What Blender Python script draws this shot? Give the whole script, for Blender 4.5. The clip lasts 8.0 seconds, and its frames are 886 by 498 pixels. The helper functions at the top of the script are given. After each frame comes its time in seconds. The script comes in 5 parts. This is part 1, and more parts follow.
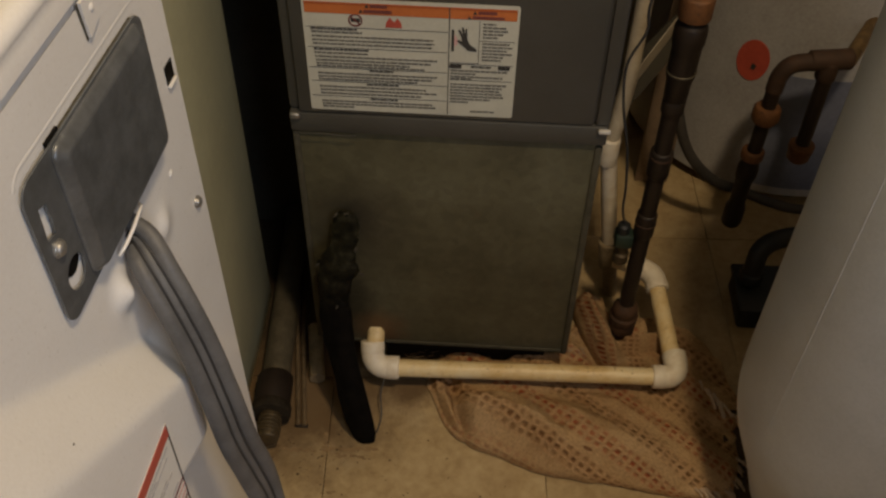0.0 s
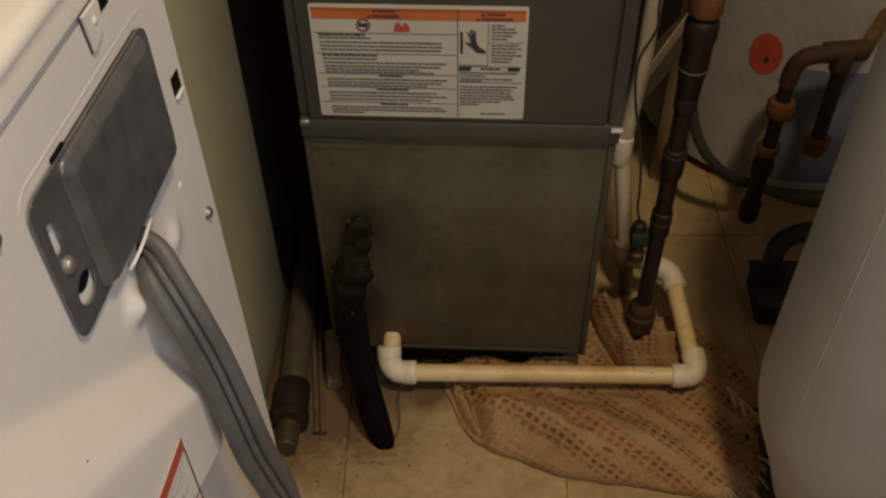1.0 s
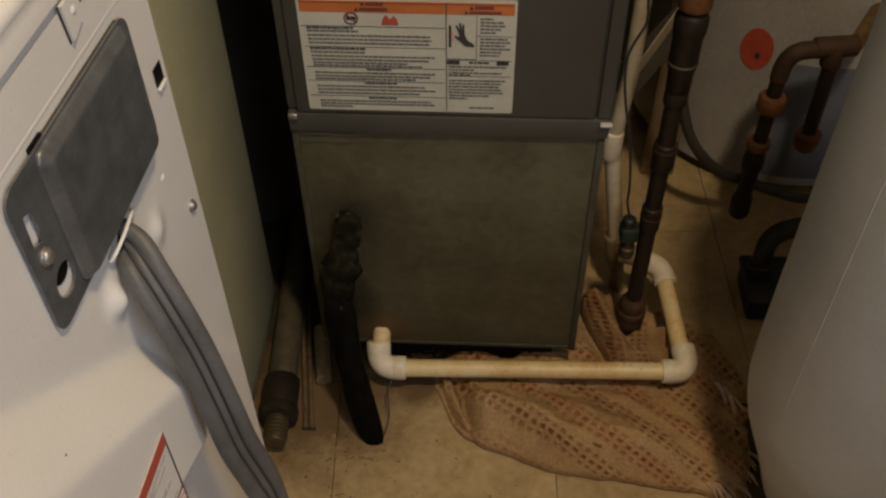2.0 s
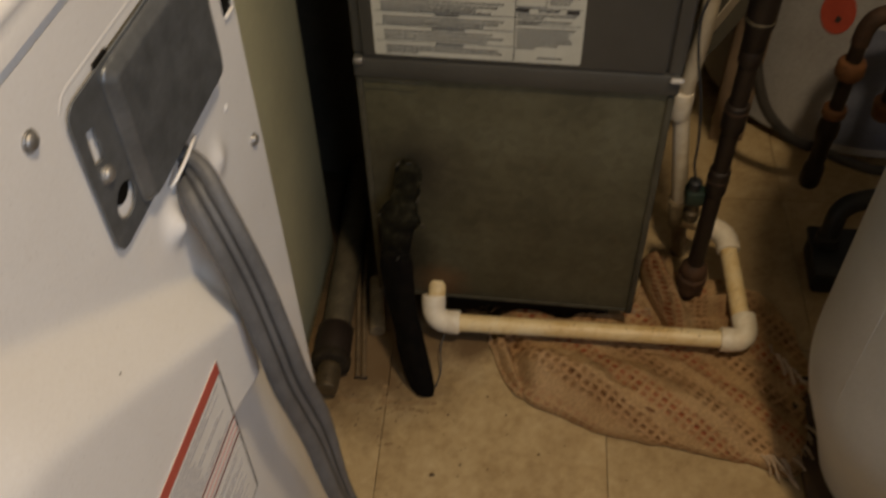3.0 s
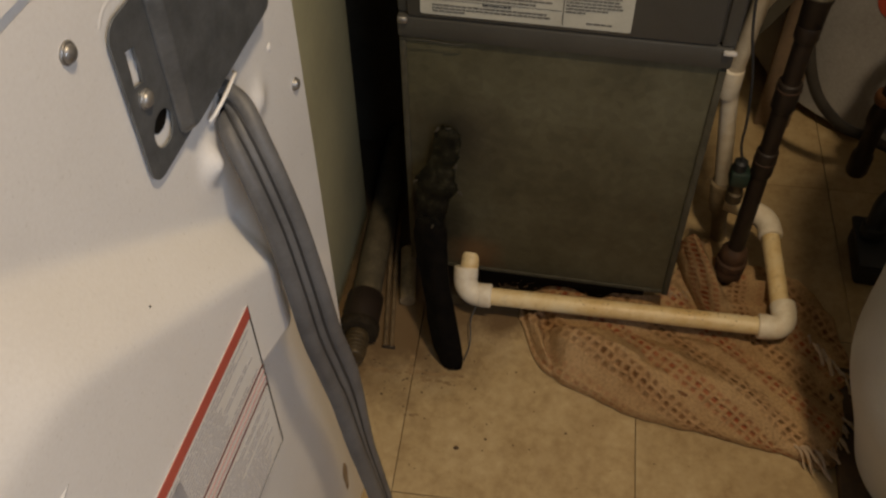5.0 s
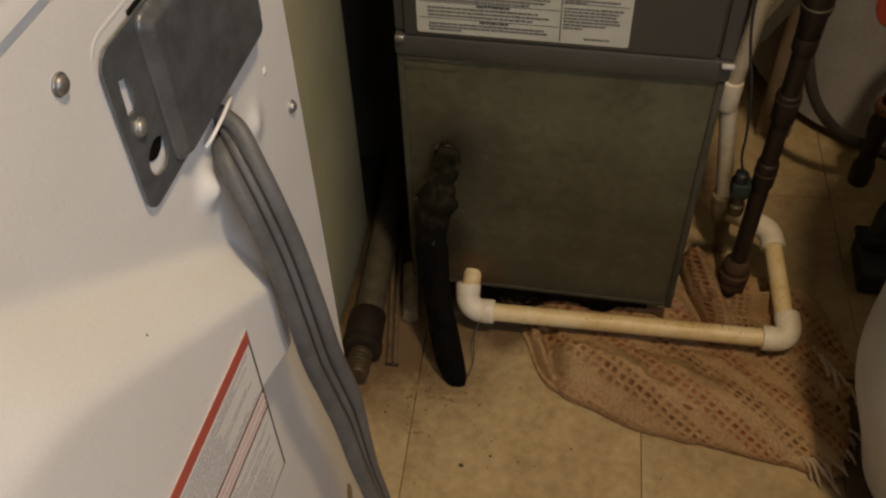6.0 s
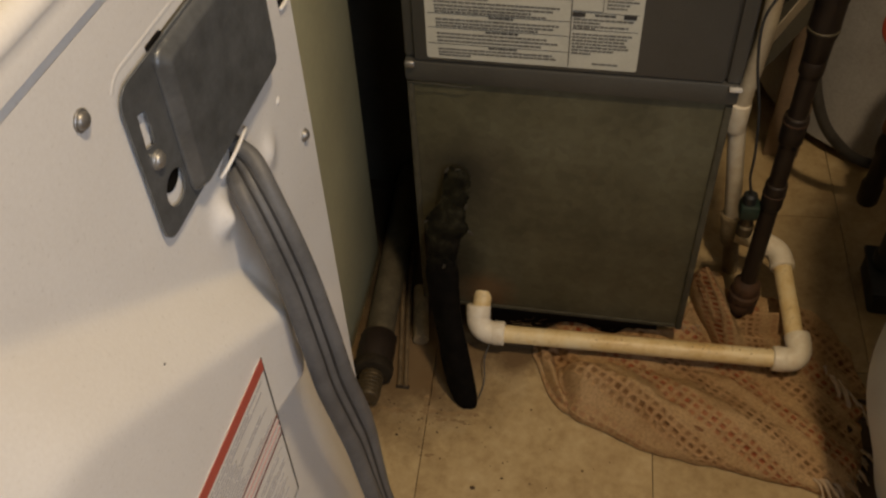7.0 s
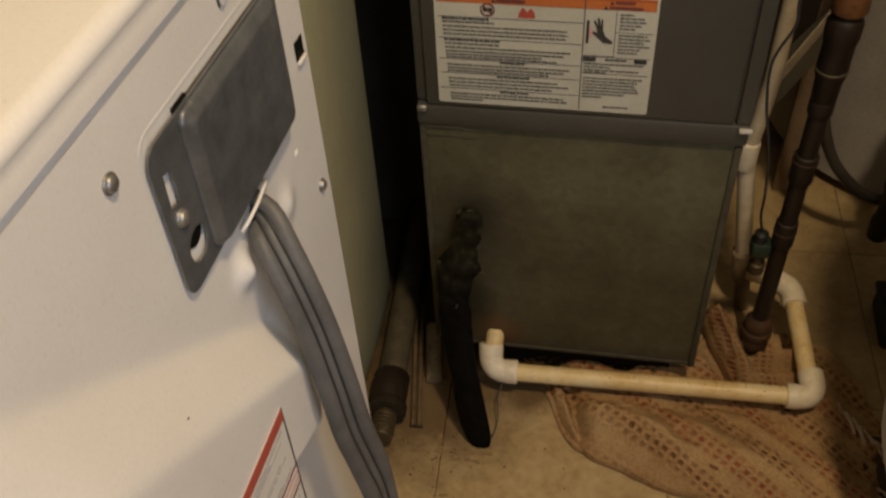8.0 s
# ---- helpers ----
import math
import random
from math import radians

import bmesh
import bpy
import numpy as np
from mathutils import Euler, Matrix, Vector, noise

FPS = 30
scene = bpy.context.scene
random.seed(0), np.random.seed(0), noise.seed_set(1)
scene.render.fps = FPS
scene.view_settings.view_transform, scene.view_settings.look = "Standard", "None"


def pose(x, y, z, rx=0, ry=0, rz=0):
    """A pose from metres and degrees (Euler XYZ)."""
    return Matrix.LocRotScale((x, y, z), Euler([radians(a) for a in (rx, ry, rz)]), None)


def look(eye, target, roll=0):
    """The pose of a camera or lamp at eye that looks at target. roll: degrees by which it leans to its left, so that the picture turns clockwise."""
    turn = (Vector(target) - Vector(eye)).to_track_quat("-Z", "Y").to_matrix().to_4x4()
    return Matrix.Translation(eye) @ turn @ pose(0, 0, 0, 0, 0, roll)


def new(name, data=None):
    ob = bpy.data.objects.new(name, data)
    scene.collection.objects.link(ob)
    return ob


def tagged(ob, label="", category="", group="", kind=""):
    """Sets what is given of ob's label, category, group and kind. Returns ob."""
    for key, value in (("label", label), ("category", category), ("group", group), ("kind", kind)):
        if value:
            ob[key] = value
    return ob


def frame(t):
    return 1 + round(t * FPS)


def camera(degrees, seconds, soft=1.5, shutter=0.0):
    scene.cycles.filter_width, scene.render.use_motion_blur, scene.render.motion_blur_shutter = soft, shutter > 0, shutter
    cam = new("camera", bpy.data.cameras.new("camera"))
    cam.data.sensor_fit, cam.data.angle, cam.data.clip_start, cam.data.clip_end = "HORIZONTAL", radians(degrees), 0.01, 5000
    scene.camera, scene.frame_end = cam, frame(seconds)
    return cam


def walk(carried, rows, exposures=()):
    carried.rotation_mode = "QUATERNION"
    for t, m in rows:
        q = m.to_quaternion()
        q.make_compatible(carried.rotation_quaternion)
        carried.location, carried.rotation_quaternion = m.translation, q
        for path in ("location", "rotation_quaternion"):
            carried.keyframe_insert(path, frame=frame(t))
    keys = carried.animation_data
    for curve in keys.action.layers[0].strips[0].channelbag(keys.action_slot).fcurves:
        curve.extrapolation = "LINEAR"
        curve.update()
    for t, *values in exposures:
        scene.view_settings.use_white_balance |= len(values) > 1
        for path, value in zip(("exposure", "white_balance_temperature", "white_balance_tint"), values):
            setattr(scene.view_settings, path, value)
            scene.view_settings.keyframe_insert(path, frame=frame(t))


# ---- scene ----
cam = camera(49.0, 8.0, soft=2.4, shutter=0.5)
PATH = [
    (0, (0.213, -0.875, 1.191), (0.155, 0.499, -0.261), 1.3),
    (0.5, (0.214, -0.87, 1.189), (0.129, 0.501, -0.265), -0.4),
    (1, (0.215, -0.868, 1.188), (0.124, 0.506, -0.262), -1.1),
    (1.2, (0.217, -0.868, 1.187), (0.128, 0.505, -0.264), -1.1),
    (2.3, (0.222, -0.864, 1.180), (0.143, 0.502, -0.280), -0.6),
    (2.5, (0.221, -0.862, 1.178), (0.129, 0.498, -0.285), -0.6),
    (2.7, (0.223, -0.867, 1.178), (0.102, 0.489, -0.287), -0.7),
    (3, (0.22, -0.871, 1.163), (0.027, 0.438, -0.337), -1.8),
    (3.2, (0.215, -0.873, 1.149), (-0.002, 0.403, -0.375), -1.7),
    (3.5, (0.212, -0.873, 1.136), (-0.011, 0.371, -0.415), -0.7),
    (3.8, (0.214, -0.880, 1.122), (-0.006, 0.352, -0.438), -0.0),
    (4, (0.211, -0.881, 1.113), (-0.01, 0.34, -0.456), -0.2),
    (4.2, (0.211, -0.875, 1.123), (-0.017, 0.363, -0.431), -0.6),
    (4.5, (0.205, -0.874, 1.126), (-0.034, 0.39, -0.405), -0.6),
    (4.7, (0.207, -0.875, 1.128), (-0.034, 0.397, -0.397), -0.6),
    (5.8, (0.216, -0.869, 1.134), (-0.044, 0.427, -0.367), -2.3),
    (6, (0.214, -0.868, 1.133), (-0.045, 0.43, -0.367), -2.2),
    (6.5, (0.216, -0.871, 1.138), (-0.055, 0.443, -0.344), -2.6),
    (7, (0.212, -0.869, 1.142), (-0.068, 0.454, -0.332), -3.0),
    (7.5, (0.212, -0.867, 1.145), (-0.076, 0.467, -0.317), -3.6),
    (8, (0.206, -0.866, 1.157), (-0.096, 0.499, -0.274), -3.8),
]
walk(cam, [(t, look(eye, target, roll)) for t, eye, target, roll in PATH], exposures=[(0.0, -0.19, 6450, 10), (1.0, -0.16, 6500, 10), (2.5, -0.13, 6360, 10), (3.5, -0.10, 6380, 10), (4.0, -0.10, 6380, 10), (6.0, -0.03, 6400, 10), (7.0, -0.02, 6550, 10), (8.0, 0.0, 6800, 10)])

# ---- light: warm ceiling lamp over the aisle, cool daylight through an assumed unseen window behind ----
world = bpy.data.worlds.new("world")
scene.world = world
world.use_nodes = True
world.node_tree.nodes["Background"].inputs[0].default_value = (0.55, 0.65, 0.85, 1)
world.node_tree.nodes["Background"].inputs[1].default_value = 0.25


def lamp(name, kind, place, target, color, power, size, size_y=None):
    data = bpy.data.lights.new(name, "AREA")
    data.shape = kind
    data.size = size
    if size_y:
        data.size_y = size_y
    data.color, data.energy = color, power
    ob = new(name, data)
    ob.matrix_world = look(place, target)
    return ob


lamp("ceiling_lamp_light", "DISK", (0.555, -0.78, 2.27), (0.555, -0.779, 0), (1.0, 0.755, 0.47), 21.5, 0.16)
lamp("unseen_window_light", "RECTANGLE", (1.15, -1.85, 1.55), (0.0, -0.5, 0.7), (0.80, 0.88, 1.04), 13.4, 0.9, 0.9)


# ---- materials ----
class Nodes:
    """A small helper round a material's node tree."""

    def __init__(self, name):
        self.m = bpy.data.materials.new(name)
        self.m.use_nodes = True
        self.t = self.m.node_tree
        self.b = self.t.nodes["Principled BSDF"]

    def link(self, a, out, b, into):
        self.t.links.new(a.outputs[out], b.inputs[into])

    def coords(self, scale=(1, 1, 1), turn=0.0, space="Object"):
        c = self.t.nodes.new("ShaderNodeTexCoord") if space == "Object" else self.t.nodes.new("ShaderNodeNewGeometry")
        mp = self.t.nodes.new("ShaderNodeMapping")
        mp.inputs["Scale"].default_value = scale
        mp.inputs["Rotation"].default_value = (0, 0, turn)
        self.t.links.new(c.outputs["Object" if space == "Object" else "Position"], mp.inputs["Vector"])
        return mp

    def noise(self, scale, detail=4, rough=0.6, vec=None, out="Fac"):
        n = self.t.nodes.new("ShaderNodeTexNoise")
        n.inputs["Scale"].default_value = scale
        n.inputs["Detail"].default_value = detail
        n.inputs["Roughness"].default_value = rough
        if vec:
            self.t.links.new(vec.outputs[0], n.inputs["Vector"])
        return n.outputs[out]

    def ramp(self, fac, stops):
        r = self.t.nodes.new("ShaderNodeValToRGB")
        e = r.color_ramp.elements
        while len(e) < len(stops):
            e.new(0.5)
        for el, (p, c) in zip(e, stops):
            el.position = p
            el.color = (*c, 1) if len(c) == 3 else c
        self.t.links.new(fac, r.inputs[0])
        return r.outputs[0]

    def mix(self, fac, a, b, blend="MIX"):
        n = self.t.nodes.new("ShaderNodeMix")
        n.data_type, n.blend_type = "RGBA", blend
        for v, i in ((fac, 0), (a, 6), (b, 7)):
            if isinstance(v, (int, float)):
                n.inputs[i].default_value = v
            elif isinstance(v, tuple):
                n.inputs[i].default_value = (*v, 1)
            else:
                self.t.links.new(v, n.inputs[i])
        return n.outputs[2]

    def math(self, op, a, b=0.0, c=0.0):
        n = self.t.nodes.new("ShaderNodeMath")
        n.operation = op
        for i, v in enumerate((a, b, c)):
            if isinstance(v, (int, float)):
                n.inputs[i].default_value = v
            else:
                self.t.links.new(v, n.inputs[i])
        return n.outputs[0]

    def set(self, key, v):
        i = self.b.inputs[key]
        if isinstance(v, (int, float)):
            i.default_value = v
        elif isinstance(v, tuple):
            i.default_value = (*v, 1)
        else:
            self.t.links.new(v, i)

    def bump(self, height, strength=0.3, distance=0.001):
        n = self.t.nodes.new("ShaderNodeBump")
        n.inputs["Strength"].default_value = strength
        n.inputs["Distance"].default_value = distance
        self.t.links.new(height, n.inputs["Height"])
        self.t.links.new(n.outputs[0], self.b.inputs["Normal"])


def surface(name, base, dark=None, rough=0.6, metal=0.0, big=6.0, fine=120.0, spread=0.5, bump=0.25, depth=0.0006, rough_var=0.12, coat=0.0, gloss=0.5):
    """Paint, metal, plastic: two scales of uneven colour, uneven gloss and fine relief."""
    n = Nodes(name)
    dark = dark or tuple(c * 0.72 for c in base)
    v = n.coords(space="Position")
    a = n.noise(big, 5, 0.65, v)
    b = n.noise(fine, 3, 0.6, v)
    m = n.math("ADD", n.math("MULTIPLY", a, 0.7), n.math("MULTIPLY", b, 0.3))
    col = n.ramp(m, [(0.5 - 0.28 * spread, dark), (0.5 + 0.2 * spread, base)])
    n.set("Base Color", col)
    n.set("Metallic", metal)
    n.set("Roughness", n.math("ADD", n.math("MULTIPLY", n.math("SUBTRACT", b, 0.5), rough_var * 2), rough))
    n.set("Specular IOR Level", gloss)
    if coat:
        n.set("Coat Weight", coat)
    n.bump(b, bump, depth)
    return n.m


WHITE_ENAMEL = surface("white_enamel", (0.80, 0.79, 0.77), (0.72, 0.70, 0.67), 0.32, big=3, fine=420, bump=0.12, depth=0.0004, coat=0.2)
TANK_PAINT = surface("tank_paint", (0.485, 0.505, 0.535), (0.40, 0.415, 0.435), 0.42, big=5, fine=260, bump=0.2, depth=0.0006)
HEATER_PAINT = surface("heater_paint", (0.44, 0.44, 0.44), (0.30, 0.29, 0.285), 0.5, big=4, fine=200)
STEEL = surface("bright_steel", (0.42, 0.41, 0.39), (0.26, 0.25, 0.24), 0.42, 0.8, big=40, fine=300)
CABINET = surface("furnace_paint", (0.074, 0.071, 0.062), (0.055, 0.052, 0.044), 0.5, 0.15, big=5, fine=350, bump=0.15)
DARK_EDGE = surface("grimy_galvanized_edge", (0.085, 0.078, 0.055), (0.05, 0.045, 0.03), 0.6, 0.2, big=30, fine=300, gloss=0.2)
CORD = surface("cord_rubber", (0.125, 0.125, 0.127), (0.085, 0.085, 0.087), 0.55, big=30, fine=260)
CORD_DARK = surface("cord_seam", (0.03, 0.03, 0.032), (0.02, 0.02, 0.02), 0.6)
IRON = surface("black_iron", (0.028, 0.018, 0.012), (0.009, 0.0068, 0.0055), 0.5, 0.1, big=40, fine=240, spread=1.0, gloss=0.35)
ORANGE_RUST = surface("orange_rust", (0.22, 0.092, 0.030), (0.055, 0.027, 0.014), 0.6, 0.2, big=110, fine=300, spread=0.9)
RUST = surface("rusty_iron", (0.062, 0.030, 0.015), (0.018, 0.011, 0.007), 0.75, 0.1, big=45, fine=300, spread=0.9, bump=0.5, depth=0.001)
CAP_RUST = surface("flaking_brown_rust", (0.080, 0.036, 0.014), (0.030, 0.017, 0.010), 0.75, 0.1, big=70, fine=300, spread=0.9, bump=0.5, depth=0.001)
BRASS = surface("dull_brass", (0.34, 0.22, 0.09), (0.15, 0.10, 0.05), 0.45, 0.8, big=40, fine=240)
OLD_BRASS = surface("grimy_brass", (0.115, 0.085, 0.045), (0.045, 0.034, 0.02), 0.5, 0.5, big=70, fine=300, spread=0.9)
DULL_COPPER = surface("dull_copper", (0.27, 0.195, 0.11), (0.07, 0.048, 0.028), 0.4, 0.35, big=90, fine=300, spread=0.9)
GALV_PIPE = surface("dusty_grey_pipe", (0.15, 0.125, 0.080), (0.040, 0.033, 0.021), 0.55, 0.35, big=35, fine=260, spread=0.9)
BLACK_METAL = surface("black_steel", (0.0065, 0.0052, 0.004), (0.0025, 0.0022, 0.002), 0.6, 0.0, big=35, fine=260, spread=1.0, gloss=0.12)
SOOTY_RUST = surface("sooty_rust", (0.036, 0.028, 0.018), (0.007, 0.0055, 0.004), 0.7, 0.0, big=55, fine=260, spread=1.0, bump=0.5, depth=0.0012, gloss=0.10)
DULL_FLAKE = surface("dull_flake", (0.10, 0.092, 0.074), (0.030, 0.027, 0.020), 0.5, 0.3, big=120, fine=400, spread=1.0)
STAND = surface("brown_stand", (0.085, 0.055, 0.032), (0.045, 0.030, 0.018), 0.7, big=20, fine=200, gloss=0.2)
BLACK_PLASTIC = surface("black_plastic", (0.016, 0.018, 0.018), (0.009, 0.010, 0.010), 0.5, big=25, fine=260)
GREEN_PLASTIC = surface("green_plastic", (0.014, 0.032, 0.022), (0.007, 0.017, 0.012), 0.5, big=60, fine=400)
HOSE = surface("grey_hose", (0.055, 0.050, 0.045), (0.03, 0.027, 0.024), 0.6, big=30, fine=300)
CREAM_METAL = surface("cream_sheet_metal", (0.60, 0.54, 0.42), (0.42, 0.35, 0.25), 0.5, big=30, fine=250, spread=0.8)
PAPER = surface("label_paper", (0.72, 0.70, 0.66), (0.66, 0.63, 0.58), 0.5, big=20, fine=500, bump=0.05)
AGED_PAPER = surface("aged_label_paper", (0.53, 0.52, 0.44), (0.45, 0.44, 0.37), 0.55, big=20, fine=500, bump=0.05, gloss=0.25)
INK = surface("label_ink", (0.04, 0.038, 0.036), (0.025, 0.024, 0.024), 0.6)
GREY_INK = surface("grey_ink", (0.10, 0.097, 0.09), (0.07, 0.068, 0.064), 0.7, gloss=0.2)
SOFT_INK = surface("soft_grey_ink", (0.15, 0.146, 0.13), (0.11, 0.107, 0.096), 0.7, gloss=0.2)
PALE_INK = surface("pale_ink", (0.42, 0.405, 0.415), (0.35, 0.34, 0.35), 0.6)
BRIGHT_ZINC = surface("bright_zinc", (0.72, 0.70, 0.66), (0.55, 0.53, 0.50), 0.35, 0.35, big=60, fine=300)
ORANGE = surface("orange_print", (0.55, 0.17, 0.05), (0.42, 0.12, 0.035), 0.55, gloss=0.25)
DEEP_ORANGE = surface("deep_orange_print", (0.40, 0.10, 0.03), (0.32, 0.08, 0.025), 0.55, gloss=0.25)
RED = surface("red_print", (0.50, 0.095, 0.065), (0.38, 0.065, 0.045), 0.5)
MAROON = surface("maroon_print", (0.17, 0.045, 0.04), (0.12, 0.035, 0.03), 0.6)
PINK = surface("pink_print", (0.60, 0.35, 0.33), (0.55, 0.31, 0.30), 0.55)
RED_DOT = surface("red_sticker", (0.50, 0.085, 0.05), (0.36, 0.055, 0.035), 0.5)
BLUE = surface("blue_label", (0.17, 0.19, 0.26), (0.11, 0.125, 0.175), 0.5)
WALL_GREEN = surface("green_wall_paint", (0.60, 0.575, 0.36), (0.50, 0.475, 0.29), 0.6, big=3.5, fine=90, bump=0.35, depth=0.0015)
WALL_PLAIN = surface("plain_wall_paint", (0.30, 0.27, 0.21), (0.24, 0.21, 0.16), 0.7, big=3, fine=90, bump=0.35, depth=0.0015)
# dark tone standing for deep shade in the recess and under the slanted strip
SHADE_DARK = surface("shade_dark_board", (0.075, 0.068, 0.050), (0.040, 0.036, 0.027), 0.9, big=8, fine=120)
CEILING = surface("ceiling_paint", (0.50, 0.47, 0.40), (0.44, 0.41, 0.34), 0.8, big=2, fine=70, bump=0.4, depth=0.002)
GROUT = surface("floor_joint", (0.17, 0.115, 0.06), (0.10, 0.066, 0.034), 0.9)
RUST_WASH = surface("rust_wash", (0.36, 0.27, 0.17), (0.22, 0.15, 0.085), 0.7, big=60, fine=260)
SMEAR = surface("brown_smear", (0.27, 0.18, 0.09), (0.17, 0.11, 0.052), 0.85, big=60, fine=300)
DIRT = surface("dark_grit", (0.10, 0.06, 0.032), (0.045, 0.028, 0.016), 0.9)
TIMBER = surface("grimy_timber", (0.30, 0.22, 0.15), (0.15, 0.105, 0.07), 0.8, big=14, fine=160, spread=0.9, bump=0.4, depth=0.001)
CONCRETE = surface("grey_block", (0.22, 0.20, 0.17), (0.12, 0.11, 0.09), 0.9, big=12, fine=150, bump=0.6, depth=0.002)


def plastic_pipe():
    """Aged white plastic pipe: yellowed, with brown smears."""
    n = Nodes("aged_plastic_pipe")
    v = n.coords(space="Position")
    a = n.noise(14, 5, 0.7, v)
    b = n.noise(90, 4, 0.7, v)
    base = n.ramp(a, [(0.36, (0.62, 0.44, 0.19)), (0.52, (0.72, 0.57, 0.31)), (0.68, (0.76, 0.66, 0.44))])
    dirt = n.ramp(b, [(0.58, (0, 0, 0)), (0.75, (1, 1, 1))])
    n.set("Base Color", n.mix(n.math("MULTIPLY", dirt, 0.55), base, (0.34, 0.22, 0.11)))
    n.set("Roughness", 0.42)
    n.bump(b, 0.12, 0.0006)
    return n.m


def fitting_plastic():
    n = Nodes("white_plastic_fitting")
    v = n.coords(space="Position")
    b = n.noise(60, 4, 0.7, v)
    n.set("Base Color", n.ramp(b, [(0.30, (0.66, 0.57, 0.43)), (0.60, (0.76, 0.70, 0.58))]))
    n.set("Roughness", 0.45)
    n.bump(b, 0.1, 0.0006)
    return n.m


def scuffed_zinc():
    """Dull zinc plate with paler scuffs and dark fingermarks."""
    n = Nodes("scuffed_zinc_plate")
    v = n.coords(space="Position")
    a, b = n.noise(45, 5, 0.7, v), n.noise(70, 6, 0.85, v)
    base = n.ramp(a, [(0.34, (0.122, 0.130, 0.137)), (0.56, (0.170, 0.180, 0.190)), (0.74, (0.208, 0.220, 0.232))])
    scuff = n.ramp(b, [(0.60, (0, 0, 0)), (0.72, (1, 1, 1))])
    n.set("Base Color", n.mix(n.math("MULTIPLY", scuff, 0.30), base, (0.42, 0.44, 0.44)))
    n.set("Metallic", 0.55)
    n.set("Roughness", n.ramp(b, [(0.35, (0.30, 0.30, 0.30)), (0.65, (0.46, 0.46, 0.46))]))
    n.bump(n.noise(260, 3, 0.6, v), 0.15, 0.0004)
    return n.m


def galvanized():
    """Dull galvanized sheet: faint spangle, dust, soot, rust blotches low down round the drain, near-black at the lower
    left.
    """
    n = Nodes("dull_galvanized_sheet")
    v = n.coords(space="Position")
    cells = n.t.nodes.new("ShaderNodeTexVoronoi")
    cells.inputs["Scale"].default_value = 90
    n.t.links.new(v.outputs[0], cells.inputs["Vector"])
    big = n.noise(7, 6, 0.65, v)
    fine = n.noise(160, 3, 0.6, v)
    base = n.ramp(big, [(0.30, (0.062, 0.057, 0.033)), (0.52, (0.100, 0.093, 0.056)), (0.72, (0.137, 0.130, 0.084))])
    grey = n.t.nodes.new("ShaderNodeRGBToBW")
    n.t.links.new(cells.outputs["Color"], grey.inputs[0])
    base = n.mix(0.12, base, grey.outputs[0], "OVERLAY")
    spots = n.ramp(n.noise(26, 5, 0.75, v), [(0.60, (0, 0, 0)), (0.74, (1, 1, 1))])
    base = n.mix(n.math("MULTIPLY", spots, 0.45), base, (0.10, 0.06, 0.03))
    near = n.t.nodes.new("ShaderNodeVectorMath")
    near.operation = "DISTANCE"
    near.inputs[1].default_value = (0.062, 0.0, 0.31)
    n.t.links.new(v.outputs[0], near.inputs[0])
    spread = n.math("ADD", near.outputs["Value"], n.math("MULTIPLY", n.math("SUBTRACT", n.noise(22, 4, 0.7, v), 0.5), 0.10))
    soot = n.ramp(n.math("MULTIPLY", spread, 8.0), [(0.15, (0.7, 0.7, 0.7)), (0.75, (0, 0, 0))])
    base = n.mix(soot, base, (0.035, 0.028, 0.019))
    # near-black towards the lower left edge
    left_edge = n.t.nodes.new("ShaderNodeVectorMath")
    left_edge.operation = "DISTANCE"
    left_edge.inputs[1].default_value = (-0.005, 0.0, 0.150)
    n.t.links.new(v.outputs[0], left_edge.inputs[0])
    left_dark = n.math("ADD", left_edge.outputs["Value"], n.math("MULTIPLY", n.math("SUBTRACT", n.noise(26, 4, 0.7, v), 0.5), 0.06))
    base = n.mix(n.ramp(n.math("MULTIPLY", left_dark, 10.0), [(0.45, (0.95, 0.95, 0.95)), (0.95, (0, 0, 0))]), base, (0.010, 0.0085, 0.006))
    drain = n.t.nodes.new("ShaderNodeVectorMath")
    drain.operation = "DISTANCE"
    drain.inputs[1].default_value = (0.088, 0.0, 0.092)
    n.t.links.new(v.outputs[0], drain.inputs[0])
    stain = n.math("ADD", drain.outputs["Value"], n.math("MULTIPLY", n.math("SUBTRACT", n.noise(40, 4, 0.7, v), 0.5), 0.05))
    base = n.mix(n.ramp(n.math("MULTIPLY", stain, 15.0), [(0.25, (0.8, 0.8, 0.8)), (0.75, (0, 0, 0))]), base, (0.14, 0.075, 0.032))
    n.set("Base Color", base)
    n.set("Metallic", 0.3)
    n.set("Roughness", n.math("ADD", n.math("MULTIPLY", fine, 0.25), 0.40))
    n.bump(fine, 0.2, 0.0006)
    return n.m


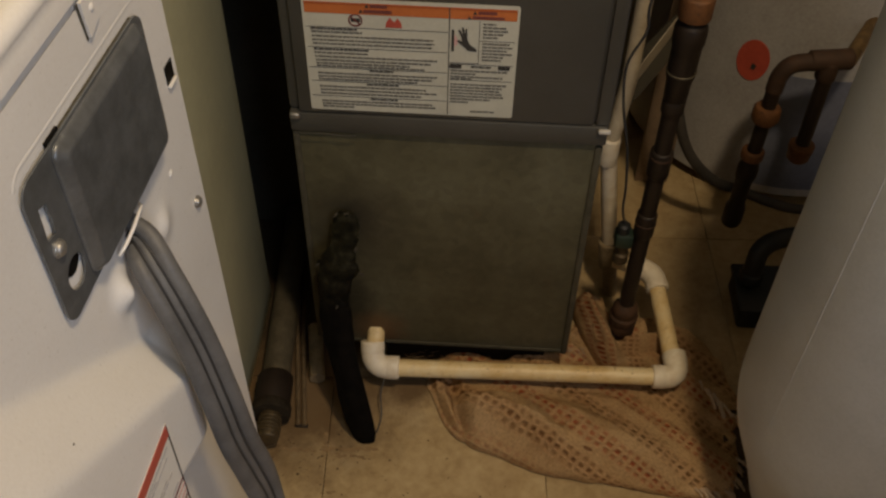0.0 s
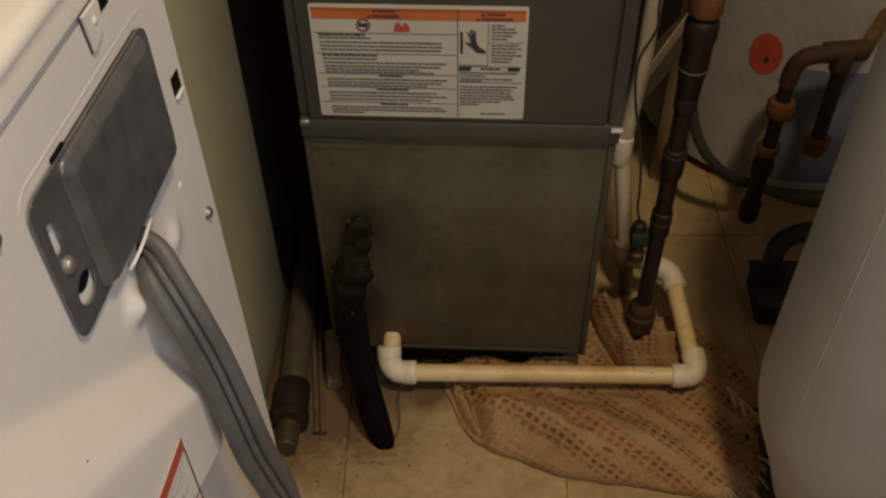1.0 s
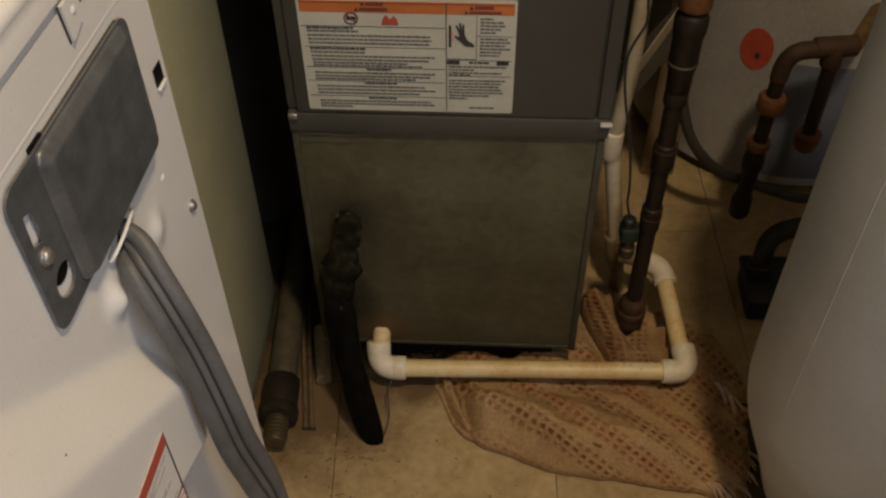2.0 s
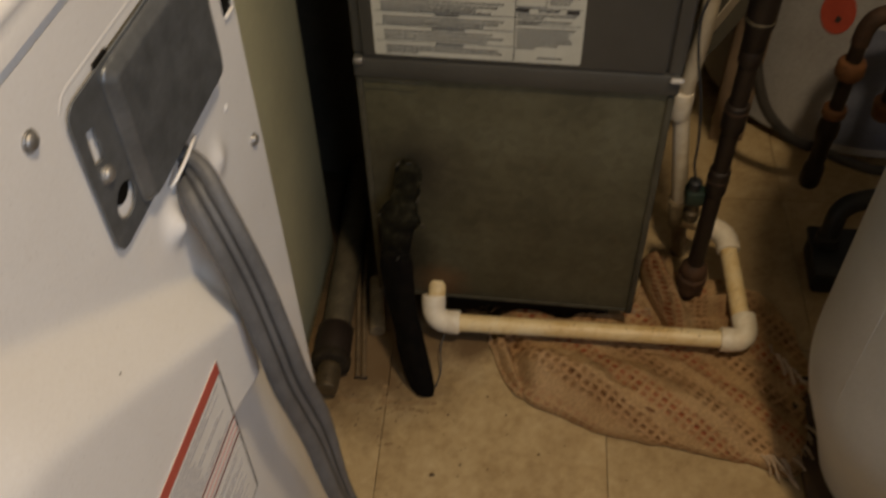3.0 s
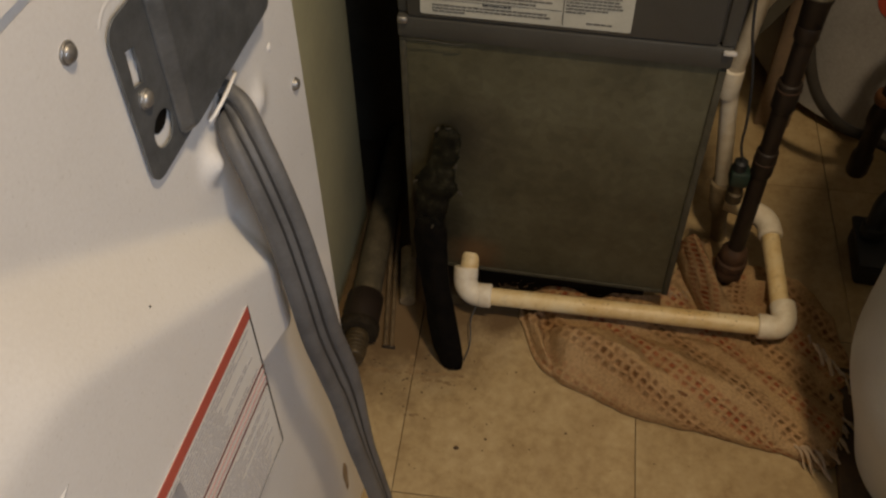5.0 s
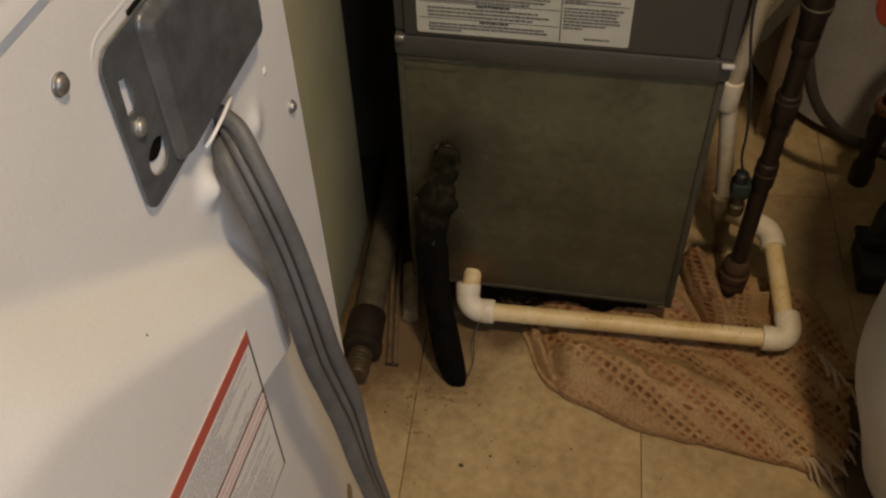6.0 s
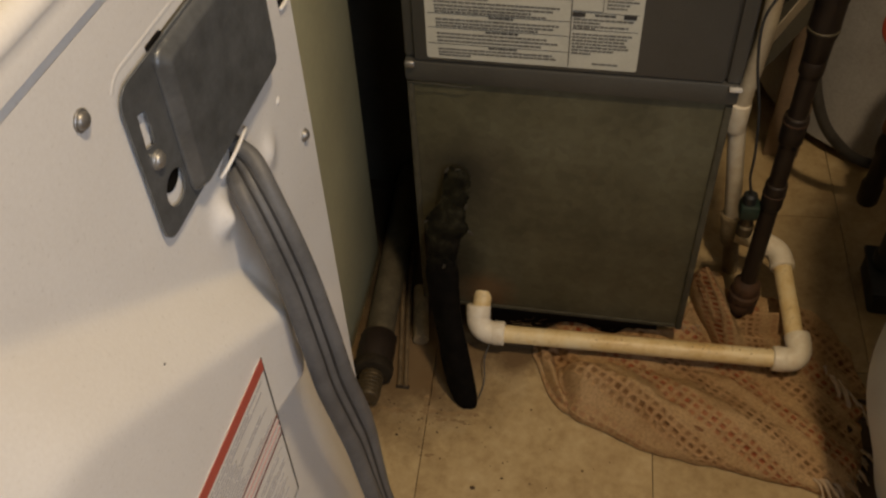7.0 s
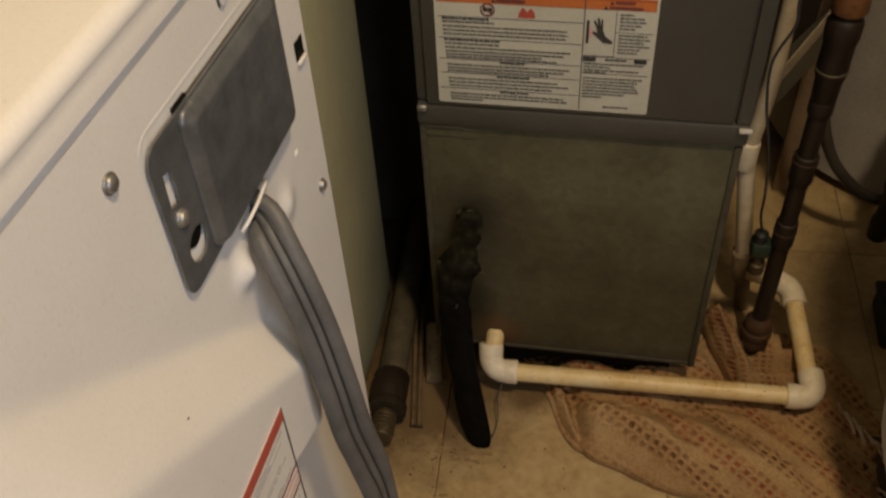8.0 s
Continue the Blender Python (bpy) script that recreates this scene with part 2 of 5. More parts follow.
def vinyl_tile():
    """Tan marbled vinyl tile, worn and stained, with brown grime towards the appliance and shade painted into the
    recess and under the pipe.
    """
    n = Nodes("tan_vinyl_tile")
    v = n.coords(space="Position")
    info = n.t.nodes.new("ShaderNodeObjectInfo")
    shift = n.t.nodes.new("ShaderNodeVectorMath")
    shift.operation = "ADD"
    n.t.links.new(v.outputs[0], shift.inputs[0])
    n.t.links.new(info.outputs["Random"], shift.inputs[1])
    a = n.noise(16, 6, 0.7, shift)
    b = n.noise(70, 5, 0.7, shift)
    c = n.noise(260, 2, 0.6, v)
    g = n.noise(5.0, 5, 0.7, v)
    mixed = n.math("ADD", n.math("MULTIPLY", a, 0.55), n.math("MULTIPLY", b, 0.45))
    col = n.ramp(mixed, [(0.34, (0.29, 0.198, 0.094)), (0.50, (0.41, 0.302, 0.155)), (0.66, (0.49, 0.38, 0.215))])
    col = n.mix(n.math("MULTIPLY", n.ramp(g, [(0.52, (0, 0, 0)), (0.70, (1, 1, 1))]), 0.38), col, (0.27, 0.175, 0.085))
    specks = n.ramp(n.noise(120, 5, 0.8, v), [(0.655, (0, 0, 0)), (0.72, (1, 1, 1))])
    col = n.mix(n.math("MULTIPLY", specks, 0.55), col, (0.13, 0.075, 0.035))
    # brown grime, widened and deepened to carry the shade beside the wall
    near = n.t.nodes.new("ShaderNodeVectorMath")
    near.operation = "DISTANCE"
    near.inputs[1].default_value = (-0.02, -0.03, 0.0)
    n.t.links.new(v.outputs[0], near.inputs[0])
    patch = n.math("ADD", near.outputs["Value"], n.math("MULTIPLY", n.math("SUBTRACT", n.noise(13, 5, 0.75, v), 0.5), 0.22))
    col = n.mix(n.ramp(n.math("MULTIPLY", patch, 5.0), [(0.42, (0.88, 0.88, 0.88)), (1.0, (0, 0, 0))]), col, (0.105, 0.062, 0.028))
    # near-black tint that paints the shade of the recess into the tiles
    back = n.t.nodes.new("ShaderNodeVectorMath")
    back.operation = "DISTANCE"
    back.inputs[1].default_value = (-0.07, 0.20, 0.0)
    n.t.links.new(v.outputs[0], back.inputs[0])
    recess_shade = n.math("ADD", back.outputs["Value"], n.math("MULTIPLY", n.math("SUBTRACT", n.noise(18, 5, 0.75, v), 0.5), 0.10))
    col = n.mix(n.ramp(n.math("MULTIPLY", recess_shade, 3.8), [(0.58, (0.92, 0.92, 0.92)), (0.95, (0, 0, 0))]), col, (0.030, 0.021, 0.013))
    # dark tint standing for shade on the floor under the drain pipe
    drip = n.t.nodes.new("ShaderNodeVectorMath")
    drip.operation = "DISTANCE"
    drip.inputs[1].default_value = (0.125, -0.012, 0.0)
    n.t.links.new(v.outputs[0], drip.inputs[0])
    ring = n.math("ADD", drip.outputs["Value"], n.math("MULTIPLY", n.math("SUBTRACT", n.noise(24, 5, 0.75, v), 0.5), 0.10))
    col = n.mix(n.ramp(n.math("MULTIPLY", ring, 11.0), [(0.35, (0.85, 0.85, 0.85)), (0.85, (0, 0, 0))]), col, (0.11, 0.065, 0.03))
    tint = n.math("ADD", n.math("MULTIPLY", info.outputs["Random"], 0.10), 0.93)
    hsv = n.t.nodes.new("ShaderNodeHueSaturation")
    n.t.links.new(col, hsv.inputs["Color"])
    n.t.links.new(tint, hsv.inputs["Value"])
    n.set("Base Color", hsv.outputs[0])
    n.set("Roughness", n.math("ADD", n.math("MULTIPLY", a, 0.35), 0.34))
    n.bump(c, 0.15, 0.0006)
    return n.m


def towel_cloth():
    """Beige woven cloth with stripes of small red-brown squares."""
    n = Nodes("beige_woven_towel")
    uv = n.t.nodes.new("ShaderNodeUVMap")
    uv.uv_map = "cloth"
    warp = n.t.nodes.new("ShaderNodeTexNoise")
    warp.inputs["Scale"].default_value = 14
    warp.inputs["Detail"].default_value = 3
    n.t.links.new(uv.outputs[0], warp.inputs["Vector"])
    off = n.t.nodes.new("ShaderNodeVectorMath")
    off.operation = "MULTIPLY_ADD"
    off.inputs[1].default_value = (0.013, 0.013, 0)
    n.t.links.new(warp.outputs["Color"], off.inputs[0])
    n.t.links.new(uv.outputs[0], off.inputs[2])
    sep = n.t.nodes.new("ShaderNodeSeparateXYZ")
    n.t.links.new(off.outputs[0], sep.inputs[0])
    along, across = sep.outputs[0], sep.outputs[1]

    def square(a, pitch, width):
        f = n.math("ABSOLUTE", n.math("SUBTRACT", n.math("FRACT", n.math("DIVIDE", a, pitch)), 0.5))
        s = n.t.nodes.new("ShaderNodeMapRange")
        s.interpolation_type = "SMOOTHSTEP"
        n.t.links.new(f, s.inputs[0])
        s.inputs[1].default_value, s.inputs[2].default_value = width - 0.11, width + 0.09
        s.inputs[3].default_value, s.inputs[4].default_value = 1.0, 0.0
        return s.outputs[0]

    period = 0.0455
    place = n.math("DIVIDE", across, period)
    band = n.math("MULTIPLY", n.math("ABSOLUTE", n.math("SUBTRACT", n.math("FRACT", n.math("ADD", place, 0.5)), 0.5)), period)
    side = n.math("ADD", n.math("MULTIPLY", n.math("SUBTRACT", n.math("FRACT", n.math("ADD", place, 0.5)), 0.5), period), 0.0049)
    dots = n.math("MULTIPLY", square(along, 0.0134, 0.275), square(side, 0.0098, 0.29))
    strong = n.ramp(n.math("MULTIPLY", band, 1 / 0.0240), [(0.0, (1, 1, 1)), (0.19, (1, 1, 1)), (0.23, (0.66, 0.66, 0.66)), (0.58, (0.56, 0.56, 0.56)), (0.63, (0, 0, 0))])
    hem = n.t.nodes.new("ShaderNodeMapRange")
    n.t.links.new(across, hem.inputs[0])
    hem.inputs[1].default_value, hem.inputs[2].default_value = 0.024, 0.034
    hem.inputs[3].default_value, hem.inputs[4].default_value = 1.0, 0.35
    strong = n.math("MULTIPLY", strong, hem.outputs[0])
    which = n.t.nodes.new("ShaderNodeTexWhiteNoise")
    which.noise_dimensions = "1D"
    n.t.links.new(n.math("FLOOR", n.math("ADD", place, 0.5)), which.inputs["W"])
    wear = n.noise(26, 4, 0.7, off)
    amount = n.math("MULTIPLY", n.math("MULTIPLY", dots, strong), n.ramp(wear, [(0.34, (0.30, 0.30, 0.30)), (0.54, (1, 1, 1))]))
    grime = n.noise(9, 5, 0.7, off)
    base = n.ramp(grime, [(0.26, (0.34, 0.200, 0.094)), (0.44, (0.57, 0.368, 0.184)), (0.70, (0.72, 0.500, 0.275))])
    base = n.mix(n.math("MULTIPLY", strong, 0.25), base, (0.56, 0.27, 0.125))
    odd = n.math("PINGPONG", n.math("ADD", n.math("FLOOR", n.math("ADD", place, 0.5)), 100.0), 1.0)
    hue = n.mix(n.math("ADD", n.math("MULTIPLY", odd, 0.80), n.math("MULTIPLY", which.outputs["Value"], 0.20)), (0.165, 0.088, 0.032), (0.44, 0.052, 0.018))
    nap = n.ramp(n.noise(240, 4, 0.75, uv), [(0.34, (0.70, 0.66, 0.61)), (0.54, (1.0, 1.0, 1.0)), (0.72, (1.14, 1.13, 1.12))])
    n.set("Base Color", n.mix(0.75, n.mix(n.math("MULTIPLY", amount, 0.80), base, hue), nap, "MULTIPLY"))
    n.set("Roughness", 0.95)
    n.set("Specular IOR Level", 0.08)
    w = n.t.nodes.new("ShaderNodeTexWave")
    w.inputs["Scale"].default_value = 160
    w.inputs["Distortion"].default_value = 3
    n.t.links.new(off.outputs[0], w.inputs["Vector"])
    tuft = n.noise(420, 3, 0.7, uv)
    h = n.math("ADD", n.math("MULTIPLY", w.outputs["Fac"], 0.3), n.math("SUBTRACT", n.math("MULTIPLY", tuft, 0.9), n.math("MULTIPLY", n.math("MULTIPLY", dots, strong), 0.9)))
    n.bump(h, 1.0, 0.0040)
    return n.m



def rusted_blade():
    """Black steel, its head corroded to a dull sooty brown in patches."""
    n = Nodes("half_rusted_black_steel")
    v = n.coords(space="Position")
    sep = n.t.nodes.new("ShaderNodeSeparateXYZ")
    n.t.links.new(v.outputs[0], sep.inputs[0])
    patch = n.math("ADD", sep.outputs[2], n.math("MULTIPLY", n.math("SUBTRACT", n.noise(30, 5, 0.75, v), 0.5), 0.16))
    rusty = n.ramp(n.math("MULTIPLY", patch, 2.5), [(0.52, (0, 0, 0)), (0.70, (1, 1, 1))])
    fine = n.noise(70, 4, 0.6, v)
    brown = n.ramp(fine, [(0.32, (0.005, 0.0046, 0.0026)), (0.52, (0.0125, 0.0115, 0.0065)), (0.74, (0.034, 0.031, 0.018))])
    black = n.ramp(fine, [(0.40, (0.0025, 0.0022, 0.0018)), (0.70, (0.0065, 0.0052, 0.004))])
    n.set("Base Color", n.mix(rusty, black, brown))
    n.set("Roughness", 0.62)
    n.set("Specular IOR Level", 0.06)
    n.bump(n.noise(45, 4, 0.6, v), 0.5, 0.003)
    return n.m


BRACKET, ZINC = rusted_blade(), scuffed_zinc()
OLD_PIPE = surface("dim_pale_pipe", (0.30, 0.235, 0.14), (0.16, 0.12, 0.07), 0.6, big=40, fine=200)
PIPE_PLASTIC, FITTING, GALVANIZED, TILE, TOWEL = plastic_pipe(), fitting_plastic(), galvanized(), vinyl_tile(), towel_cloth()
SPECK = surface("brown_crumbs", (0.36, 0.22, 0.11), (0.20, 0.12, 0.06), 0.95)
DRY_FLAKE = surface("dry_brown_flake", (0.24, 0.115, 0.045), (0.12, 0.058, 0.025), 0.9)
LINT = surface("grey_lint", (0.20, 0.14, 0.09), (0.13, 0.09, 0.06), 0.95)
FRINGE = surface("towel_fringe", (0.56, 0.44, 0.32), (0.36, 0.26, 0.17), 0.95)


# ---- mesh helpers ----
def mesh_of(name, bm, material, smooth=True):
    bmesh.ops.recalc_face_normals(bm, faces=bm.faces)
    me = bpy.data.meshes.new(name)
    bm.to_mesh(me)
    bm.free()
    me.materials.append(material)
    if smooth:
        for p in me.polygons:
            p.use_smooth = True
        me.set_sharp_from_angle(angle=radians(38))
    return me


def part(name, bm, material, parent, label=""):
    ob = new(name, mesh_of(name, bm, material))
    ob.parent = parent
    return tagged(ob, label=label)


def thing(name, m=None, **tags):
    ob = new(name)
    ob.empty_display_size = 0.05
    if m is not None:
        ob.matrix_world = m
    return tagged(ob, **tags)


def box(x0, x1, y0, y1, z0, z1, bevel=0.0, segments=2):
    bm = bmesh.new()
    bmesh.ops.create_cube(bm, size=1)
    for v in bm.verts:
        v.co = Vector((x0 + (v.co.x + 0.5) * (x1 - x0), y0 + (v.co.y + 0.5) * (y1 - y0), z0 + (v.co.z + 0.5) * (z1 - z0)))
    if bevel:
        bmesh.ops.bevel(bm, geom=list(bm.edges), offset=bevel, segments=segments, affect="EDGES", profile=0.5)
    return bm


def spline(points, steps=8):
    """Catmull-Rom through the points."""
    p = [Vector(q) for q in points]
    p = [2 * p[0] - p[1]] + p + [2 * p[-1] - p[-2]]
    out = []
    for i in range(1, len(p) - 2):
        for k in range(steps):
            t = k / steps
            a, b, c, d = p[i - 1], p[i], p[i + 1], p[i + 2]
            out.append(0.5 * (2 * b + (c - a) * t + (2 * a - 5 * b + 4 * c - d) * t * t + (3 * b - a - 3 * c + d) * t ** 3))
    out.append(p[-2])
    return out


def sweep(points, outline, bm=None, turns=None, caps=True, scales=None):
    """Carries a closed outline of (u, v) along the points with as little twist as can be."""
    bm = bm or bmesh.new()
    pts = [Vector(p) for p in points]
    tangents = [((pts[min(i + 1, len(pts) - 1)]) - pts[max(i - 1, 0)]).normalized() for i in range(len(pts))]
    side = tangents[0].orthogonal().normalized()
    if abs(tangents[0].z) < 0.9:
        side = tangents[0].cross(Vector((0, 0, 1))).normalized()
    rings = []
    for i, (p, t) in enumerate(zip(pts, tangents)):
        side = (side - side.dot(t) * t).normalized()
        up = t.cross(side)
        a = turns[i] if turns else 0.0
        s2, u2 = side * math.cos(a) + up * math.sin(a), up * math.cos(a) - side * math.sin(a)
        k = scales[i] if scales else 1.0
        rings.append([bm.verts.new(p + s2 * u * k + u2 * v * k) for u, v in outline])
    n = len(outline)
    for a, b in zip(rings, rings[1:]):
        for i in range(n):
            bm.faces.new((a[i], a[(i + 1) % n], b[(i + 1) % n], b[i]))
    if caps:
        bm.faces.new(rings[0][::-1])
        bm.faces.new(rings[-1])
    return bm


def circle(r, n=20):
    return [(r * math.cos(2 * math.pi * i / n), r * math.sin(2 * math.pi * i / n)) for i in range(n)]


def tube(points, r, n=18, bm=None, scales=None):
    return sweep(points, circle(r, n), bm, scales=scales)


def lathe(profile, n=48, center=(0, 0, 0), axis="z", bm=None):
    """Turns a profile of (radius, height) about an axis; radius 0 closes it."""
    bm = bm or bmesh.new()
    c = Vector(center)
    rings = []
    for r, h in profile:
        if r < 1e-6:
            q = Vector((0, 0, h))
            ring = [q]
        else:
            ring = [Vector((r * math.cos(2 * math.pi * i / n), r * math.sin(2 * math.pi * i / n), h)) for i in range(n)]
        if axis == "x":
            ring = [Vector((q.z, q.x, q.y)) for q in ring]
        elif axis == "y":
            ring = [Vector((q.x, q.z, -q.y)) for q in ring]
        rings.append([bm.verts.new(c + q) for q in ring])
    for a, b in zip(rings, rings[1:]):
        for i in range(n):
            j = (i + 1) % n
            if len(a) == 1 and len(b) == 1:
                continue
            if len(a) == 1:
                bm.faces.new((a[0], b[j], b[i]))
            elif len(b) == 1:
                bm.faces.new((a[i], a[j], b[0]))
            else:
                bm.faces.new((a[i], a[j], b[j], b[i]))
    return bm


def collar(p, q, r, lip=0.0015):
    """A short turned sleeve between two points, with rounded rims."""
    p, q = Vector(p), Vector(q)
    d = q - p
    e = min(lip * 1.5, d.length * 0.2)
    u = d.normalized()
    pts = [p, p + u * e * 0.4, p + u * e, q - u * e, q - u * e * 0.4, q]
    return tube(pts, r, 22, scales=[1 - lip / r * 1.2, 1 - lip / r * 0.3, 1, 1, 1 - lip / r * 0.3, 1 - lip / r * 1.2])


def sheet(outer, holes, to_world, thickness):
    """A flat plate with an outline and holes of (u, v), laid out by to_world(u, v, w)."""
    bm = bmesh.new()
    edges = []
    for loop in (outer, *holes):
        vs = [bm.verts.new(Vector((u, v, 0))) for u, v in loop]
        edges += [bm.edges.new((vs[i], vs[(i + 1) % len(vs)])) for i in range(len(vs))]
    bmesh.ops.triangle_fill(bm, edges=edges, use_beauty=True, use_dissolve=False)
    got = bmesh.ops.extrude_face_region(bm, geom=list(bm.faces))
    for v in got["geom"]:
        if isinstance(v, bmesh.types.BMVert):
            v.co.z += thickness
    for v in bm.verts:
        v.co = to_world(*v.co)
    return bm


def rounded(u0, u1, v0, v1, r, steps=6):
    out = []
    for cu, cv, a0 in ((u1 - r, v1 - r, 0), (u0 + r, v1 - r, 90), (u0 + r, v0 + r, 180), (u1 - r, v0 + r, 270)):
        for k in range(steps + 1):
            a = radians(a0 + 90 * k / steps)
            out.append((cu + r * math.cos(a), cv + r * math.sin(a)))
    return out


def bars(rows, to_world, lift=0.0004):
    """Thin printed strips from rows of (u0, u1, v0, v1)."""
    bm = bmesh.new()
    for u0, u1, v0, v1 in rows:
        low = [bm.verts.new(to_world(u, v, 0)) for u, v in ((u0, v0), (u1, v0), (u1, v1), (u0, v1))]
        top = [bm.verts.new(to_world(u, v, lift)) for u, v in ((u0, v0), (u1, v0), (u1, v1), (u0, v1))]
        bm.faces.new(top)
        bm.faces.new(low[::-1])
        for i in range(4):
            j = (i + 1) % 4
            bm.faces.new((low[i], low[j], top[j], top[i]))
    return bm


def screw(parent, place, normal, r=0.0055):
    """A round sheet-metal screw head."""
    n = Vector(normal).normalized()
    p = Vector(place)
    bm = bmesh.new()
    tube([p, p + n * 0.0010, p + n * 0.0014], r * 1.12, 20, bm, [1, 1, 0.94])
    tube([p + n * 0.0010, p + n * 0.0022, p + n * 0.0032, p + n * 0.0039, p + n * 0.0042], r * 0.92, 20, bm, [1, 0.97, 0.82, 0.5, 0.2])
    return part("screw", bm, STEEL, parent, "shiny round head screw")


# ---- setting: floor, walls, ceiling ----
def build_setting():
    floor = tagged(new("floor", mesh_of("floor", box(-1.6, 1.5, -2.7, 1.35, -0.12, -0.0045), GROUT)), "tan square vinyl tile floor, worn and stained", "floor", kind="structure")
    walls = (
        ("wall_partition", box(-0.42, -0.103, -0.318, 0.130, -0.004, 2.3, 0.002), WALL_GREEN, "pale green painted wall end beside the furnace"),
        ("wall_recess", box(-0.62, -0.42, -0.318, 1.25, -0.004, 2.3), SHADE_DARK, "recess wall with shade painted into its colour"),
        ("wall_recess_back", box(-0.42, -0.014, 0.300, 0.36, 0.0, 2.3), SHADE_DARK, "dark board closing the recess, standing for its shade"),
        ("wall_west", box(-1.7, -1.6, -2.7, 1.35, -0.12, 2.3), WALL_PLAIN, "plain painted wall"),
        ("wall_stub", box(-1.6, -0.62, -0.318, -0.2, -0.004, 2.3), WALL_PLAIN, "plain painted wall behind the dryer"),
        ("wall_north", box(-1.6, 1.5, 1.25, 1.35, -0.12, 2.3), WALL_PLAIN, "plain painted wall at the back of the closet"),
        # unseen low wall, added to keep the window light off the lower tank
        ("wall_added_shade", box(0.64, 1.2, -0.98, -0.90, -0.004, 0.80, 0.004), WALL_PLAIN, "added low wall out of view, shading the tank"),
        ("wall_south", box(-1.6, 1.2, -2.75, -2.65, -0.12, 2.3), WALL_PLAIN, "plain painted wall behind"),
    )
    for name, bm, material, label in walls:
        tagged(new(name, mesh_of(name, bm, material)), label, "wall", kind="structure")
    # the side wall, with an opening for the assumed window
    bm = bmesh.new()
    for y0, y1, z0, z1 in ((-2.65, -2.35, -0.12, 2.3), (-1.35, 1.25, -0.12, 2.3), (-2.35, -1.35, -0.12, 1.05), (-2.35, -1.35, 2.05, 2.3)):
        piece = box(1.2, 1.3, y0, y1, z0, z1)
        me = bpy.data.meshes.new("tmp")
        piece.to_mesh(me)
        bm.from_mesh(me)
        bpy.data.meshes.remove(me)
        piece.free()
    tagged(new("wall_east", mesh_of("wall_east", bm, WALL_PLAIN)), "plain painted wall with an assumed, unseen window opening", "wall", kind="structure")
    tagged(new("ceiling", mesh_of("ceiling", box(-1.7, 1.3, -2.75, 1.35, 2.3, 2.4), CEILING)), "plain off-white painted ceiling", "ceiling", kind="structure")
    return floor


# ---- the furnace ----
def build_furnace():
    f = thing("furnace", pose(0, 0, 0), label="grey metal upright furnace on a galvanized base", category="furnace")
    W = 0.356
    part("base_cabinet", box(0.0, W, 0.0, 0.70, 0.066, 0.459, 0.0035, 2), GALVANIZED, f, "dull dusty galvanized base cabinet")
    # folded hems at the base's front edges
    part("corner_hem", box(W - 0.005, W + 0.0035, -0.003, 0.012, 0.060, 0.455, 0.0015), DARK_EDGE, f, "folded galvanized edge")
    part("corner_hem", box(-0.0035, 0.004, -0.002, 0.012, 0.070, 0.455, 0.0015), DARK_EDGE, f, "folded galvanized edge")
    part("bottom_flange", box(0.012, W - 0.004, -0.0008, 0.006, 0.061, 0.067, 0.0008), DARK_EDGE, f)
    part("seam_band", box(-0.004, W + 0.006, -0.0065, 0.69, 0.4595, 0.487, 0.003), CABINET, f, "grey band over the seam")
    part("cabinet", box(-0.004, W + 0.008, -0.001, 0.70, 0.4885, 1.36, 0.004), CABINET, f, "dark grey painted cabinet")
    part("door_panel", box(0.008, W - 0.012, -0.0065, -0.0015, 0.4885, 1.10, 0.003), CABINET, f, "dark grey front panel")
    part("side_return", box(W - 0.009, W + 0.006, -0.0045, -0.0015, 0.4885, 1.34, 0.001), CABINET, f)
    part("clip", box(W - 0.006, W + 0.008, -0.0125, -0.0065, 0.4815, 0.4860, 0.0015), BRIGHT_ZINC, f, "bright metal clip")
    part("clip", box(-0.003, 0.009, -0.0115, -0.0065, 0.4800, 0.4890, 0.0030, 3), STEEL, f, "dull bent metal clip")
    lip = [(0.000 + 0.072 * q, -0.0072 - 0.0022 * math.sin(math.pi * q) - 0.0008 * math.sin(9 * q), 0.4592 + 0.0010 * math.sin(5 * q)) for q in [k / 12 for k in range(13)]]
    part("seam_strip", tube(lip, 0.0007, 6), DULL_FLAKE, f, "bright bent edge of the seam")
    for x in (0.03, 0.24):
        part("support_block", box(x, x + 0.09, 0.10, 0.60, 0.0, 0.066, 0.004), CONCRETE, f, "grey block under the base")
    # black strip added to stand for the shade in the gap under the base
    bm = box(0.095, 0.33, 0.018, 0.03, 0.001, 0.060, 0.002)
    part("gap_shade", bm, BLACK_METAL, f, "black strip standing for shade in the gap under the base")

    # warning label: s runs across it from 0 to 1, h down it from 0 to 1
    U0, U1, V0, V1 = 0.0232, 0.2508, 0.4950, 0.6402

    def on(u, v, w):
        return Vector((u, -0.0066 - w, v))

    def up(u, v, w):
        return Vector((u, -0.0072 - w, v))

    def cell(s0, s1, h0, h1):
        return U0 + (U1 - U0) * s0, U0 + (U1 - U0) * s1, V1 - (V1 - V0) * h1, V1 - (V1 - V0) * h0

    def at(s, h):
        return U0 + (U1 - U0) * s, V1 - (V1 - V0) * h

    label = part("warning_label", sheet(rounded(U0, U1, V0, V1, 0.003), [], on, 0.0005), AGED_PAPER, f, "white printed warning label with an orange header")
    for s0, s1 in ((0.012, 0.676), (0.682, 0.988)):
        part("header", bars([cell(s0, s1, 0.030, 0.122)], up), ORANGE, label, "orange header stripe")
